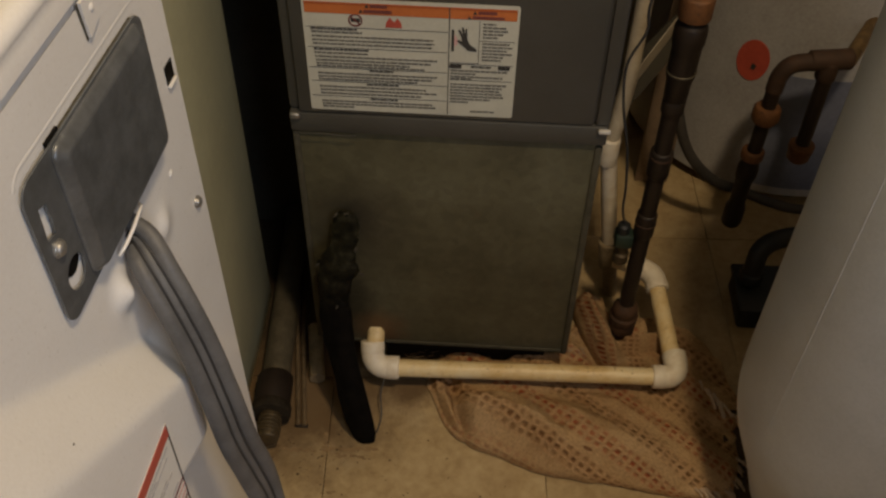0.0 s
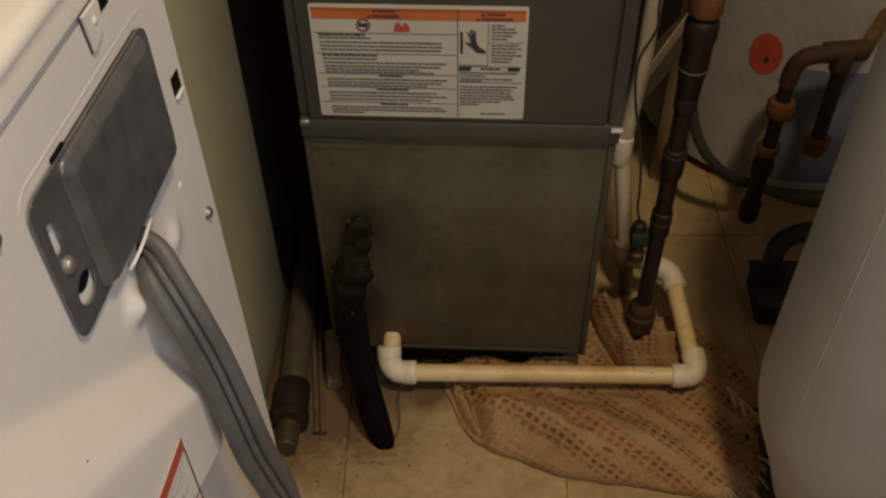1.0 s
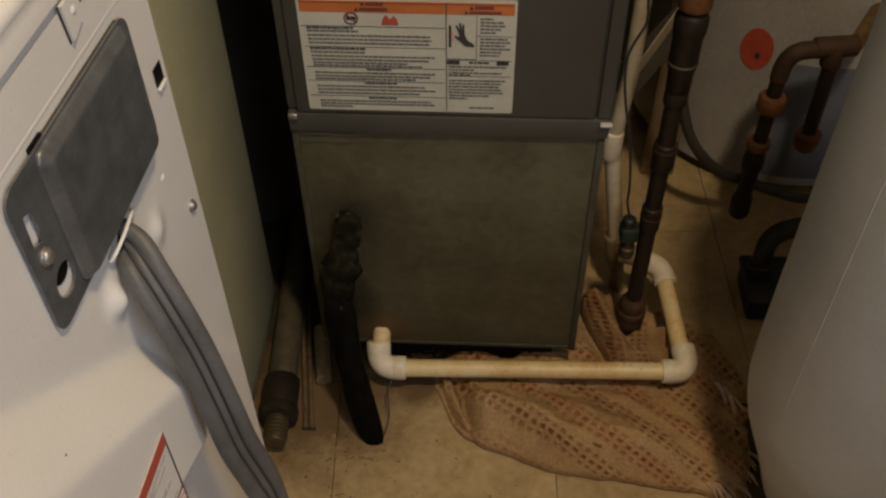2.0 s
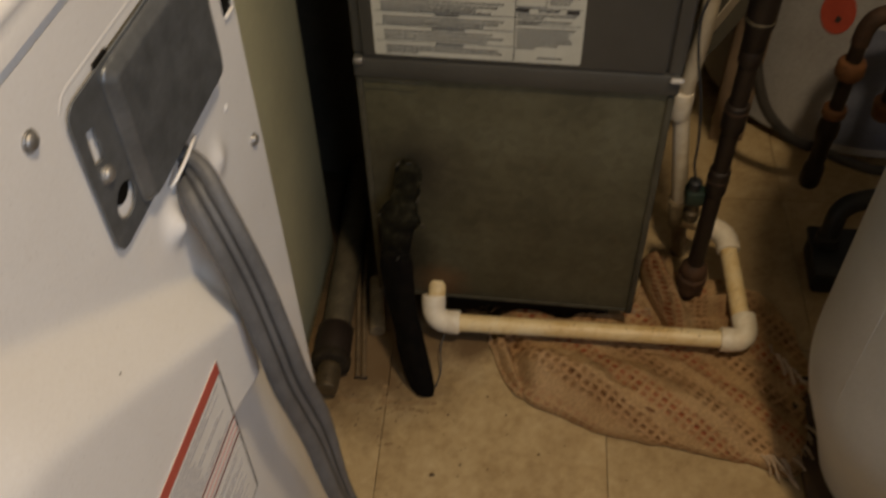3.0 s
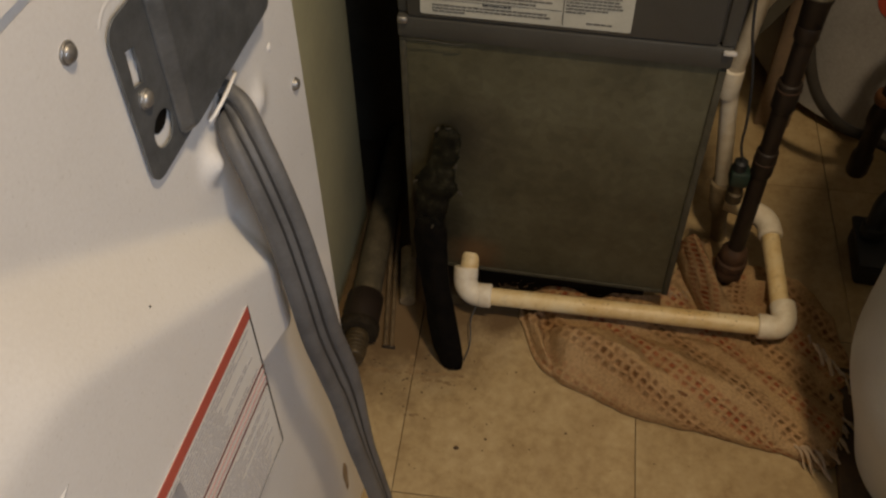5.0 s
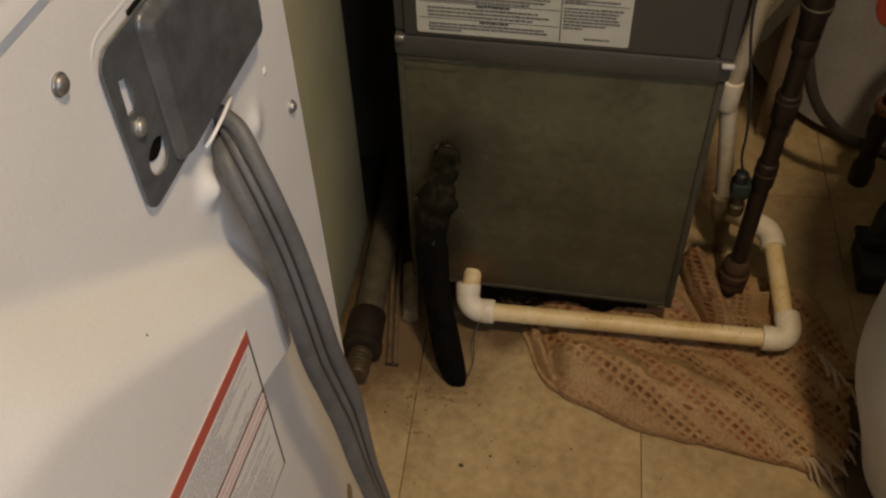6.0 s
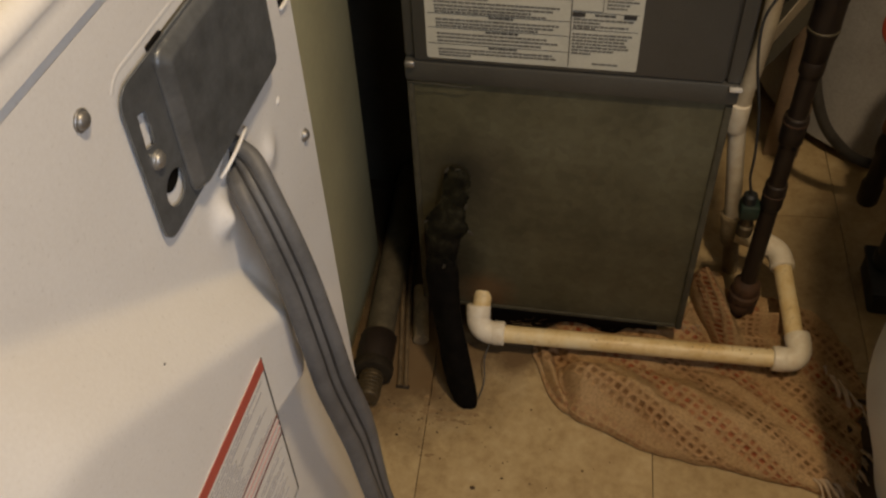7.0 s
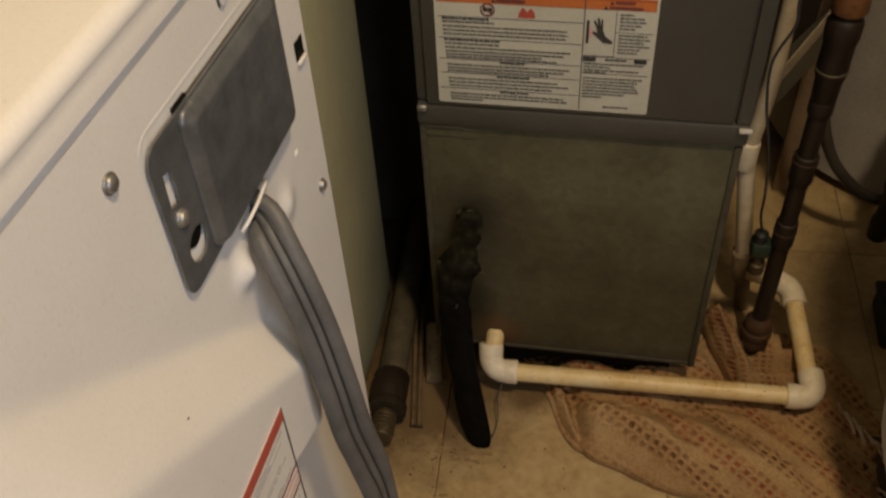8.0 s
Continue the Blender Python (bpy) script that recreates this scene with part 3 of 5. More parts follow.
        part("header_edge", bars([cell(s0, s1, 0.030, 0.048)], lambda u, v, w: up(u, v, w + 0.0003)), DEEP_ORANGE, label)
    for s0, s1, h0, h1 in ((0.315, 0.395, 0.036, 0.062), (0.285, 0.415, 0.080, 0.106), (0.810, 0.895, 0.052, 0.076), (0.785, 0.930, 0.092, 0.114)):
        part("header_print", bars([cell(s0, s1, h0, h1)], lambda u, v, w: up(u, v, w + 0.0005)), MAROON, label)
    for s0, h0 in ((0.290, 0.034), (0.262, 0.078), (0.785, 0.050), (0.760, 0.090)):
        part("alert_sign", sheet([at(s0, h0 + 0.030), at(s0 + 0.020, h0 + 0.030), at(s0 + 0.010, h0)], [], lambda u, v, w: up(u, v, w + 0.0005), 0.0003), INK, label, "small black triangle")
    rules = [(0.012, 0.672, h) for h in (0.238, 0.415, 0.598, 0.722, 0.862)] + [(0.684, 0.985, h) for h in (0.510, 0.655)] + [(0.820, 0.985, 0.300), (0.684, 0.820, 0.500)]
    for s0, s1, h in rules:
        part("rule", bars([cell(s0, s1, h, h + 0.0045)], up, 0.0003), GREY_INK, label)
    for s0, s1, h0, h1 in ((0.6765, 0.6815, 0.030, 0.985), (0.818, 0.821, 0.130, 0.500)):
        part("rule", bars([cell(s0, s1, h0, h1)], up, 0.0003), GREY_INK, label)
    rnd = random.Random(5)

    def words(rows, tall):
        out = []
        for s0, s1, h in rows:
            x = s0
            while x < s1 - 0.006:
                wd = rnd.uniform(0.010, 0.034)
                out.append(cell(x, min(x + wd, s1), h + rnd.uniform(-0.001, 0.001), h + tall))
                x += wd + 0.0034
        return out

    left = [(0.035, 0.28, 0.275), (0.036, 0.605, 0.312), (0.036, 0.610, 0.345), (0.038, 0.600, 0.377), (0.042, 0.305, 0.458), (0.043, 0.625, 0.492), (0.044, 0.595, 0.524), (0.046, 0.500, 0.552), (0.047, 0.565, 0.576), (0.050, 0.625, 0.642), (0.050, 0.600, 0.672), (0.051, 0.530, 0.698), (0.053, 0.580, 0.766), (0.054, 0.625, 0.798), (0.055, 0.550, 0.830), (0.058, 0.610, 0.904), (0.058, 0.620, 0.932), (0.060, 0.215, 0.958)]
    right = [(0.835, 0.835 + q, 0.150 + 0.0285 * k) for k, q in enumerate((0.06, 0.11, 0.12, 0.10, 0.07))] + [(0.835, 0.835 + q, 0.318 + 0.0285 * k) for k, q in enumerate((0.13, 0.14, 0.12, 0.14, 0.10, 0.09))]
    right += [(0.690, 0.690 + q, h) for q, h in ((0.27, 0.565), (0.12, 0.592), (0.25, 0.620), (0.10, 0.640), (0.27, 0.690), (0.25, 0.718), (0.24, 0.746), (0.26, 0.774), (0.26, 0.802), (0.20, 0.830), (0.09, 0.858))] + [(0.790, 0.910, 0.945)]
    bold = [(0.034, 0.250, 0.246), (0.040, 0.305, 0.424), (0.300, 0.415, 0.606), (0.285, 0.440, 0.732), (0.300, 0.435, 0.871), (0.785, 0.880, 0.524)]
    tagged(part("fine_print", bars(words(left, 0.0150), up), SOFT_INK, label, "rows of small grey print"), kind="stuff")
    tagged(part("fine_print", bars(words(right, 0.0145), up), SOFT_INK, label, "rows of small grey print"), kind="stuff")
    tagged(part("bold_print", bars(words(bold, 0.0165), lambda u, v, w: up(u, v, w + 0.0002)), GREY_INK, label, "rows of bold black print"), kind="stuff")
    for s0, s1 in ((0.684, 0.742), (0.915, 0.972)):
        part("heading_bar", bars([cell(s0, s1, 0.516, 0.550)], lambda u, v, w: up(u, v, w + 0.0003)), INK, label, "black heading bar")
    u, v = at(0.245, 0.172)
    part("sign", lathe([(0.0076, 0.0005), (0.0076, -0.0008), (0.0062, -0.0008), (0.0062, 0.0005)], 28, (u, -0.0072, v), "y"), MAROON, label, "dark red ring symbol")
    part("sign_print", bars([(u - 0.0050, u + 0.0050, v - 0.0022, v + 0.0022)], up, 0.0003), INK, label)
    part("sign_print", sheet([(u - 0.0048, v + 0.0040), (u - 0.0040, v + 0.0048), (u + 0.0048, v - 0.0040), (u + 0.0040, v - 0.0048)], [], up, 0.0009), MAROON, label)
    shape = ((0.383, 0.222), (0.460, 0.222), (0.457, 0.180), (0.440, 0.142), (0.424, 0.178), (0.405, 0.136), (0.388, 0.180))
    part("flame_sign", sheet([at(*p) for p in shape], [], up, 0.0004), RED, label, "red flame symbol")
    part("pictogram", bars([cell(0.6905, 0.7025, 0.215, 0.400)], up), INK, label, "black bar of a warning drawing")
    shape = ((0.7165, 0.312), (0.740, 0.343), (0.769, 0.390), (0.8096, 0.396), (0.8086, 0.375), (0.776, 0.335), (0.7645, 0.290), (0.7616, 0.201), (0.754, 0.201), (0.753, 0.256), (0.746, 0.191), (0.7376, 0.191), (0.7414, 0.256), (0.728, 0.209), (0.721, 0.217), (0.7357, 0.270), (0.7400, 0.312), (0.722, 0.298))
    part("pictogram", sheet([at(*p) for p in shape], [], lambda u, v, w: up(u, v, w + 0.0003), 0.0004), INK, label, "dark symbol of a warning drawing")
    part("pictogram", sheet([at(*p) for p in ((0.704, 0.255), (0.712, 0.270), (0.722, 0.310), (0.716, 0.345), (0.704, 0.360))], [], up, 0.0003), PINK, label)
    return f


# ---- the dryer: local x is outwards from its back, local y along it ----
DRYER = Matrix(((0.9966, 0.0819, 0, 0.0), (-0.0819, 0.9966, 0, -0.343), (0, 0, 1, 0), (0, 0, 0, 1)))


def swell(y, z):
    """How far the pressed back panel stands out at a place."""
    upper = min(0.862, max(0.652, 0.637 - 0.845 * (y + 0.105)))
    lower = max(0.622, 0.632 - 0.70 * (y + 0.139))
    lower = 0.770 - math.log1p(math.exp(min(40.0, (0.770 - lower) / 0.008))) * 0.008
    w = (upper - z) / max(0.020, upper - lower)
    k = 0.055
    soft = lambda q: k * math.log1p(math.exp(min(60.0, q / k)))
    rise = soft(w) - soft(w - 1.0)
    outer = -0.064 + 0.040 * min(1.0, max(0.0, (0.58 - z) / 0.30))
    e = min(1.0, max(0.0, (outer - y) / 0.080))
    side = e * e * (3 - 2 * e)
    low = min(1.0, max(0.0, (z - 0.10) / 0.06))
    n = 0.030 * rise * side * low * low * (3 - 2 * low)
    n += 0.009 * math.exp(-(((y + 0.134) / 0.0085) ** 2 + ((z - 0.713) / 0.012) ** 2))
    n += 0.004 * math.exp(-(((y + 0.060) / 0.010) ** 2 + ((z - 0.702) / 0.012) ** 2))
    return n


def build_dryer():
    d = thing("clothes_dryer", DRYER, label="white enamelled clothes dryer seen from its back", category="dryer")
    E, N = 0.014, -0.69
    part("body", box(-0.70, -0.0014, N, E - 0.001, 0.012, 0.9002, 0.0008), WHITE_ENAMEL, d)
    # pressed back panel
    bm = bmesh.new()
    ys = np.linspace(N, E, 280)
    zs = np.linspace(0.010, 0.8955, 350)
    grid = [[bm.verts.new((swell(y, z), y, z)) for y in ys] for z in zs]
    for i in range(len(zs) - 1):
        for k in range(len(ys) - 1):
            bm.faces.new((grid[i][k], grid[i][k + 1], grid[i + 1][k + 1], grid[i + 1][k]))
    rim = [[bm.verts.new((-0.004, v.co.y, v.co.z)) for v in (row[0], row[-1])] for row in grid]
    for i in range(len(zs) - 1):
        bm.faces.new((rim[i][0], grid[i][0], grid[i + 1][0], rim[i + 1][0]))
        bm.faces.new((grid[i][-1], rim[i][1], rim[i + 1][1], grid[i + 1][-1]))
    me = mesh_of("back_panel", bm, WHITE_ENAMEL)
    back = new("back_panel", me)
    back.parent = d
    tagged(back, label="white pressed steel back panel with a raised drum bulge")
    # rolled top with its overhanging lip
    out = [(-0.70, 0.901), (-0.70, 0.925)] + [(-0.006 + 0.0085 * math.sin(a), 0.921 + 0.0085 * math.cos(a) - 0.0005) for a in [radians(k * 15) for k in range(0, 9)]] + [(0.0022, 0.912), (0.0022, 0.9025), (-0.002, 0.901)]
    bm = bmesh.new()
    a = [bm.verts.new((x, N - 0.004, z)) for x, z in out]
    b = [bm.verts.new((x, E + 0.002, z)) for x, z in out]
    for i in range(len(out)):
        j = (i + 1) % len(out)
        bm.faces.new((a[i], a[j], b[j], b[i]))
    bm.faces.new(a[::-1])
    bm.faces.new(b)
    part("top", bm, WHITE_ENAMEL, d, "white enamelled top with a rolled lip")
    for x, y in ((-0.62, N + 0.06), (-0.62, E - 0.06), (-0.06, N + 0.06), (-0.06, E - 0.06)):
        part("foot", lathe([(0, 0), (0.02, 0), (0.022, 0.004), (0.018, 0.012), (0.008, 0.014), (0.008, 0.032), (0, 0.032)], 20, (x, y, 0)), BLACK_PLASTIC, d, "black levelling foot")

    # shallow pressed frame round the terminal box
    def at(u, v, w):
        return Vector((w, u, v))

    ring = [(u, v) for u, v in rounded(-0.1950, -0.014, 0.750, 0.8625, 0.014)][4:12]
    part("pressed_rim", tube([at(u, v, -0.00555) for u, v in ring], 0.0058, 20), WHITE_ENAMEL, d)
    # terminal cover with holes in its tab; its lower edge rises slightly along its length
    def skewed(loop):
        return [(u, v + 0.0070 * (u + 0.1945) / 0.168 * (0.8565 - v) / 0.105) for u, v in loop]

    slot = [(-0.1865, 0.8150), (-0.1780, 0.8125), (-0.1765, 0.8240), (-0.1778, 0.8265), (-0.1770, 0.8340), (-0.1850, 0.8365)]
    hole = [(-0.1728 + 0.0104 * math.cos(k * math.pi / 9), 0.7765 + 0.0114 * math.sin(k * math.pi / 9)) for k in range(18)]
    plate = sheet(skewed(rounded(-0.1945, -0.0265, 0.7515, 0.8565, 0.011)), [slot, hole], lambda u, v, w: Vector((0.0022 + w, u, v)), 0.0014)
    cover = part("terminal_cover", plate, ZINC, d, "grey zinc-plated terminal cover")
    bm = bmesh.new()
    rows = []
    for inset, x in ((0.0, 0.0037), (0.0, 0.0056), (0.0006, 0.0070), (0.0016, 0.0082), (0.0024, 0.0090), (0.0062, 0.0128), (0.0070, 0.0136), (0.0080, 0.0144), (0.0092, 0.0150), (0.0102, 0.0152), (0.0125, 0.0152)):
        inset, x = inset * 0.72, 0.0037 + (x - 0.0037) * 0.6
        out = skewed(rounded(-0.1600 + inset, -0.0340 - inset, 0.7560 + 0.6 * inset, 0.8550 - inset, 0.0085 - inset * 0.5))
        rows.append([bm.verts.new((x, u, v)) for u, v in out])
    for a, b in zip(rows, rows[1:]):
        for i in range(len(a)):
            j = (i + 1) % len(a)
            bm.faces.new((a[i], a[j], b[j], b[i]))
    bm.faces.new(rows[-1])
    part("raised_box", bm, ZINC, cover, "raised box of the cover")
    # thin dark strips stand for the shade in the gap behind the cover
    part("slot_shadow", box(0.0004, 0.0022, -0.158, -0.143, 0.8555, 0.8585, 0.0004), BLACK_METAL, cover, "dark notch behind the cover")
    part("slot_shadow", box(0.0004, 0.0020, -0.143, -0.036, 0.8556, 0.8564, 0.0002), DARK_EDGE, cover)
    part("knockout", sheet([(-0.1712 + 0.0092 * math.cos(k * math.pi / 9), 0.7820 + 0.0088 * math.sin(k * math.pi / 9)) for k in range(18)], [], lambda u, v, w: Vector((0.0003 + w, u, v)), 0.0005), BLACK_METAL, cover, "dark knockout hole behind")
    screw(cover, (0.0036, -0.181, 0.804), (1, 0, 0), 0.005)
    screw(d, (0.0, -0.220, 0.862), (1, 0, 0), 0.0052)
    screw(d, (0.0, -0.002, 0.669), (1, 0, 0), 0.0046)
    part("peg", lathe([(0, 0.0012), (0.0010, 0.0012), (0.0022, 0.0008), (0.0034, 0.0)], 14, (0, -0.031, 0.724), "x"), WHITE_ENAMEL, d)
    part("punched_slot", sheet([(-0.0055, 0.782), (0.0075, 0.782), (0.0075, 0.7965), (-0.0055, 0.7965)], [], lambda u, v, w: Vector((0.0002 + w, u, v)), 0.0005), BLACK_METAL, d, "dark punched slot")
    part("slot_lip", box(0.0, 0.003, -0.0055, 0.0075, 0.7795, 0.7820, 0.0008), WHITE_ENAMEL, d)
    # latch tab under the top
    flush = lambda u, v, w: Vector((0.0004 + w, u, v))
    part("latch_tab", sheet([(-0.088, 0.8985), (-0.086, 0.8755), (-0.0845, 0.8752), (-0.070, 0.881), (-0.068, 0.8985)], [], flush, 0.0022), WHITE_ENAMEL, d, "white pointed latch tab")
    part("latch_gap", sheet([(-0.0900, 0.8985), (-0.0874, 0.8740), (-0.0862, 0.8750), (-0.0884, 0.8985)], [], flush, 0.0006), DARK_EDGE, d)
    part("dimple", lathe([(0, 0.0012), (0.0016, 0.0010), (0.0030, 0.0)], 14, (0.0026, -0.0775, 0.890), "x"), WHITE_ENAMEL, d)
    part("latch_hole", sheet([(-0.066, 0.8875), (-0.0545, 0.8875), (-0.0545, 0.8985), (-0.066, 0.8985)], [], flush, 0.0005), BLACK_METAL, d, "dark hole beside the latch")
    # rolled rim where the cord comes out
    rim = spline([at(-0.084, 0.744, 0.002), at(-0.093, 0.7505, 0.006), at(-0.109, 0.7505, 0.008), at(-0.1225, 0.7455, 0.0060), at(-0.127, 0.7415, 0.0030)], 5)
    part("cord_hole_rim", tube(rim, 0.0012, 10), WHITE_ENAMEL, d, "white rolled rim of the cord hole")
    part("cord_hole", sheet([(-0.101 + 0.0105 * math.cos(k * math.pi / 10), 0.737 + 0.009 * math.sin(k * math.pi / 10)) for k in range(20)], [], lambda u, v, w: Vector((0.0012 + w, u, v)), 0.0006), BLACK_METAL, d)
    # louvres pressed out of the panel
    for k in range(7):
        zt = 0.725 - 0.034 * k
        bm = bmesh.new()
        y0, y1 = -0.356 + 0.001 * k, -0.50
        rows = []
        for t in np.linspace(0, 1, 12):
            y = y0 + (y1 - y0) * t
            e = min(1.0, t * 3.2)
            h = 0.0036 * e * (2 - e)
            base = swell(y, zt)
            rows.append([bm.verts.new((base + dn, y, zt - dz)) for dn, dz in ((0.0, 0.0), (h * 0.55, 0.004 * e), (h, 0.012 * e), (h * 0.95, 0.0135 * e), (0.0003, 0.0135 * e))])
        for a, b in zip(rows, rows[1:]):
            for i in range(4):
                bm.faces.new((a[i], a[i + 1], b[i + 1], b[i]))
        bmesh.ops.remove_doubles(bm, verts=bm.verts, dist=1e-6)
        part("louvre", bm, WHITE_ENAMEL, d)
    streak = [(-0.034 + 0.0055 * math.cos(a) * (1 + 0.25 * math.sin(3 * a)), 0.120 + 0.030 * math.sin(a)) for a in [k * math.pi / 12 for k in range(24)]]
    part("rust_streak", sheet(streak, [], lambda u, v, w: Vector((swell(u, v) + 0.0003 + w, u, v)), 0.0004), RUST_WASH, d, "brown rust streak")
    part("paint_chip", lathe([(0, 0.0003), (0.0007, 0.0003), (0.0010, 0.0)], 10, (swell(-0.254, 0.7265), -0.254, 0.7265), "x"), GREY_INK, d, "tiny dark chip in the enamel")
    # warning sticker
    n0 = 0.0304

    def st(u, v, w):
        return Vector((n0 + w, u - 0.0045, v + 0.0075 + (u + 0.1765) * 0.044))

    sticker = part("warning_sticker", sheet([(-0.3395, 0.462), (-0.1765, 0.462), (-0.1765, 0.631), (-0.3395, 0.631)], [], st, 0.0004), PAPER, d, "white sticker with a red header and rules")
    up = lambda u, v, w: st(u, v, w + 0.0006)
    for row in ((-0.3395, -0.1765, 0.462, 0.4628), (-0.1780, -0.1765, 0.462, 0.631), (-0.3395, -0.3385, 0.462, 0.631)):
        part("border", bars([row], up, 0.0002), INK, sticker)
    part("header", bars([(-0.3385, -0.1775, 0.6195, 0.6305)], up), RED, sticker, "dark red header stripe")
    for z0, z1, ink in ((0.5640, 0.5656, MAROON), (0.5430, 0.5446, MAROON), (0.5575, 0.5590, PINK), (0.5500, 0.5515, PINK)):
        part("red_rule", bars([(-0.3385, -0.1775, z0, z1)], up), ink, sticker, "thin red rule")
    rnd = random.Random(8)
    rows, z = [], 0.6155
    while z > 0.466:
        if not 0.540 < z < 0.569:
            u = -0.334
            end = rnd.choice((-0.184, -0.184, -0.19, -0.20, -0.23))
            while u < end - 0.008:
                wd = rnd.uniform(0.005, 0.016)
                rows.append((u, min(u + wd, end), z - 0.0014, z))
                u += wd + 0.0014
        z -= 0.0037
    tagged(part("fine_print", bars(rows, up), PALE_INK, sticker, "rows of pale grey print"), kind="stuff")
    part("light_panel", bars([(-0.330, -0.290, 0.572, 0.612)], lambda u, v, w: up(u, v, w + 0.0002), 0.0002), PALE_INK, sticker)
    return d


def build_cord():
    c = thing("power_cord", DRYER, label="thick grey flat three-wire dryer power cord hanging down", category="cord")
    way = [(0.000, -0.101, 0.737), (0.009, -0.109, 0.738), (0.021, -0.122, 0.729), (0.034, -0.1310, 0.703), (0.044, -0.1345, 0.662), (0.050, -0.1340, 0.604), (0.052, -0.1285, 0.543), (0.052, -0.1135, 0.476), (0.052, -0.103, 0.421), (0.055, -0.095, 0.322), (0.058, -0.083, 0.230), (0.060, -0.073, 0.155), (0.070, -0.078, 0.060), (0.092, -0.115, 0.018), (0.12, -0.19, 0.010)]
    pts = spline(way, 7)
    # a flat cable: three round cores side by side
    big, wide, small = 0.0076, 0.0104, 0.0054
    out = []
    for cx, r, a0, a1, steps in ((wide, big, -150, 150, 14), (0.0, small, 42, 138, 6), (-wide, big, 30, 330, 14), (0.0, small, 222, 318, 6)):
        for k in range(steps + 1):
            a = radians(a0 + (a1 - a0) * k / steps)
            out.append((cx + r * math.cos(a), r * math.sin(a)))

    def ribbon(outline):
        bm = bmesh.new()
        rings = []
        for i, p in enumerate(pts):
            t = (pts[min(i + 1, len(pts) - 1)] - pts[max(i - 1, 0)]).normalized()
            twist = radians(curve([(0.0, -80), (0.06, -80), (0.16, -48), (0.52, -38), (0.66, 5), (1.0, 20)], i / (len(pts) - 1)))
            face = Vector((math.cos(twist), math.sin(twist), 0.25))
            face = (face - face.dot(t) * t).normalized()
            wide = t.cross(face)
            slim = curve([(0.0, 0.74), (0.30, 0.80), (0.52, 0.93), (0.70, 0.98), (1.0, 1.0)], i / (len(pts) - 1))
            rings.append([bm.verts.new(p + wide * u * slim + face * v * slim) for u, v in outline])
        m = len(outline)
        for a, b in zip(rings, rings[1:]):
            for i in range(m):
                bm.faces.new((a[i], a[(i + 1) % m], b[(i + 1) % m], b[i]))
        bm.faces.new(rings[0][::-1])
        bm.faces.new(rings[-1])
        return bm

    part("jacket", ribbon(out), CORD, c, "ribbed grey rubber jacket")
    # dark rods laid in the hollows stand for shade between the cores
    for side in (-1, 1):
        for face in (-1, 1):
            hollow = [(side * 0.0039 + 0.0013 * math.cos(a), face * 0.0041 + 0.0016 * math.sin(a)) for a in [k * math.pi / 4 for k in range(8)]]
            part("groove_shade", ribbon(hollow), CORD_DARK, c)
    return c


# ---- condensate drain in white plastic pipe ----
def build_drain():
    p = thing("drain_pipe", label="aged white plastic condensate drain pipe with elbows", category="pipe")
    r, R = 0.0127, 0.0168
    A, B = Vector((0.088, -0.032, 0.043)), Vector((0.518, -0.026, 0.051))
    C, D = Vector((0.494, 0.140, 0.090)), Vector((0.436, 0.166, 0.088))
    T = Vector((0.399, 0.180, 0.296))
    part("run", tube([A.lerp(B, 0.05), A.lerp(B, 0.95)], r, 22), PIPE_PLASTIC, p, "yellowed front run of pipe")
    part("run", tube([B.lerp(C, 0.1), B.lerp(C, 0.9)], r, 22), PIPE_PLASTIC, p)
    part("run", tube([C.lerp(D, 0.2), D], r, 22), PIPE_PLASTIC, p)
    foot = Vector((0.441, 0.176, 0.0))
    part("riser", tube([T.lerp(foot, 0.66), T], r * 0.92, 22), FITTING, p, "upright pipe beside the cabinet")
    # foot and tee take a dimmer plastic that carries the shade down there
    part("riser_foot", tube([foot, foot.lerp(T, 0.335)], r * 0.92, 22), OLD_PIPE, p, "lower end of the upright pipe, shade in its colour")
    part("tee", collar(foot.lerp(T, 0.21), foot.lerp(T, 0.40), R, 0.002), OLD_PIPE, p, "plastic tee with shade in its colour")
    # upper length takes a dimmer cream, standing for the weaker light there
    part("riser", tube([T, Vector((0.409, 0.18, 0.42)), Vector((0.412, 0.18, 1.5))], r * 0.85, 22), CREAM_METAL, p, "upright pipe beside the cabinet")
    inlet = (A + Vector((-0.006, 0.040, 0.046)))
    part("inlet", tube([A + Vector((-0.007, 0.012, 0.014)), inlet], r, 22), PIPE_PLASTIC, p)

    def elbow(corner, to_a, to_b, size):
        a, b = (Vector(to_a) - corner).normalized(), (Vector(to_b) - corner).normalized()
        pts = [corner + a * size]
        for k in range(9):
            t = k / 8
            pts.append(corner + a * size * 0.62 * (1 - t) ** 2 + b * size * 0.62 * t ** 2)
        pts.append(corner + b * size)
        part("elbow", tube(pts, R, 24), FITTING, p, "white plastic elbow")
        part("hub", collar(corner + a * size * 0.55, corner + a * size * 1.02, R * 1.03), FITTING, p)
        part("hub", collar(corner + b * size * 0.55, corner + b * size * 1.02, R * 1.03), FITTING, p)

    elbow(A + Vector((-0.009, 0, 0)), B, inlet + Vector((-0.006, 0, 0)), 0.038)
    elbow(B + Vector((0.004, 0, 0)), A, C, 0.038)
    elbow(C, B, D, 0.030)
    part("coupling", collar(T - Vector((0, 0, 0.022)), T + Vector((0, 0, 0.024)), R * 0.86), FITTING, p, "white coupling")
    return p


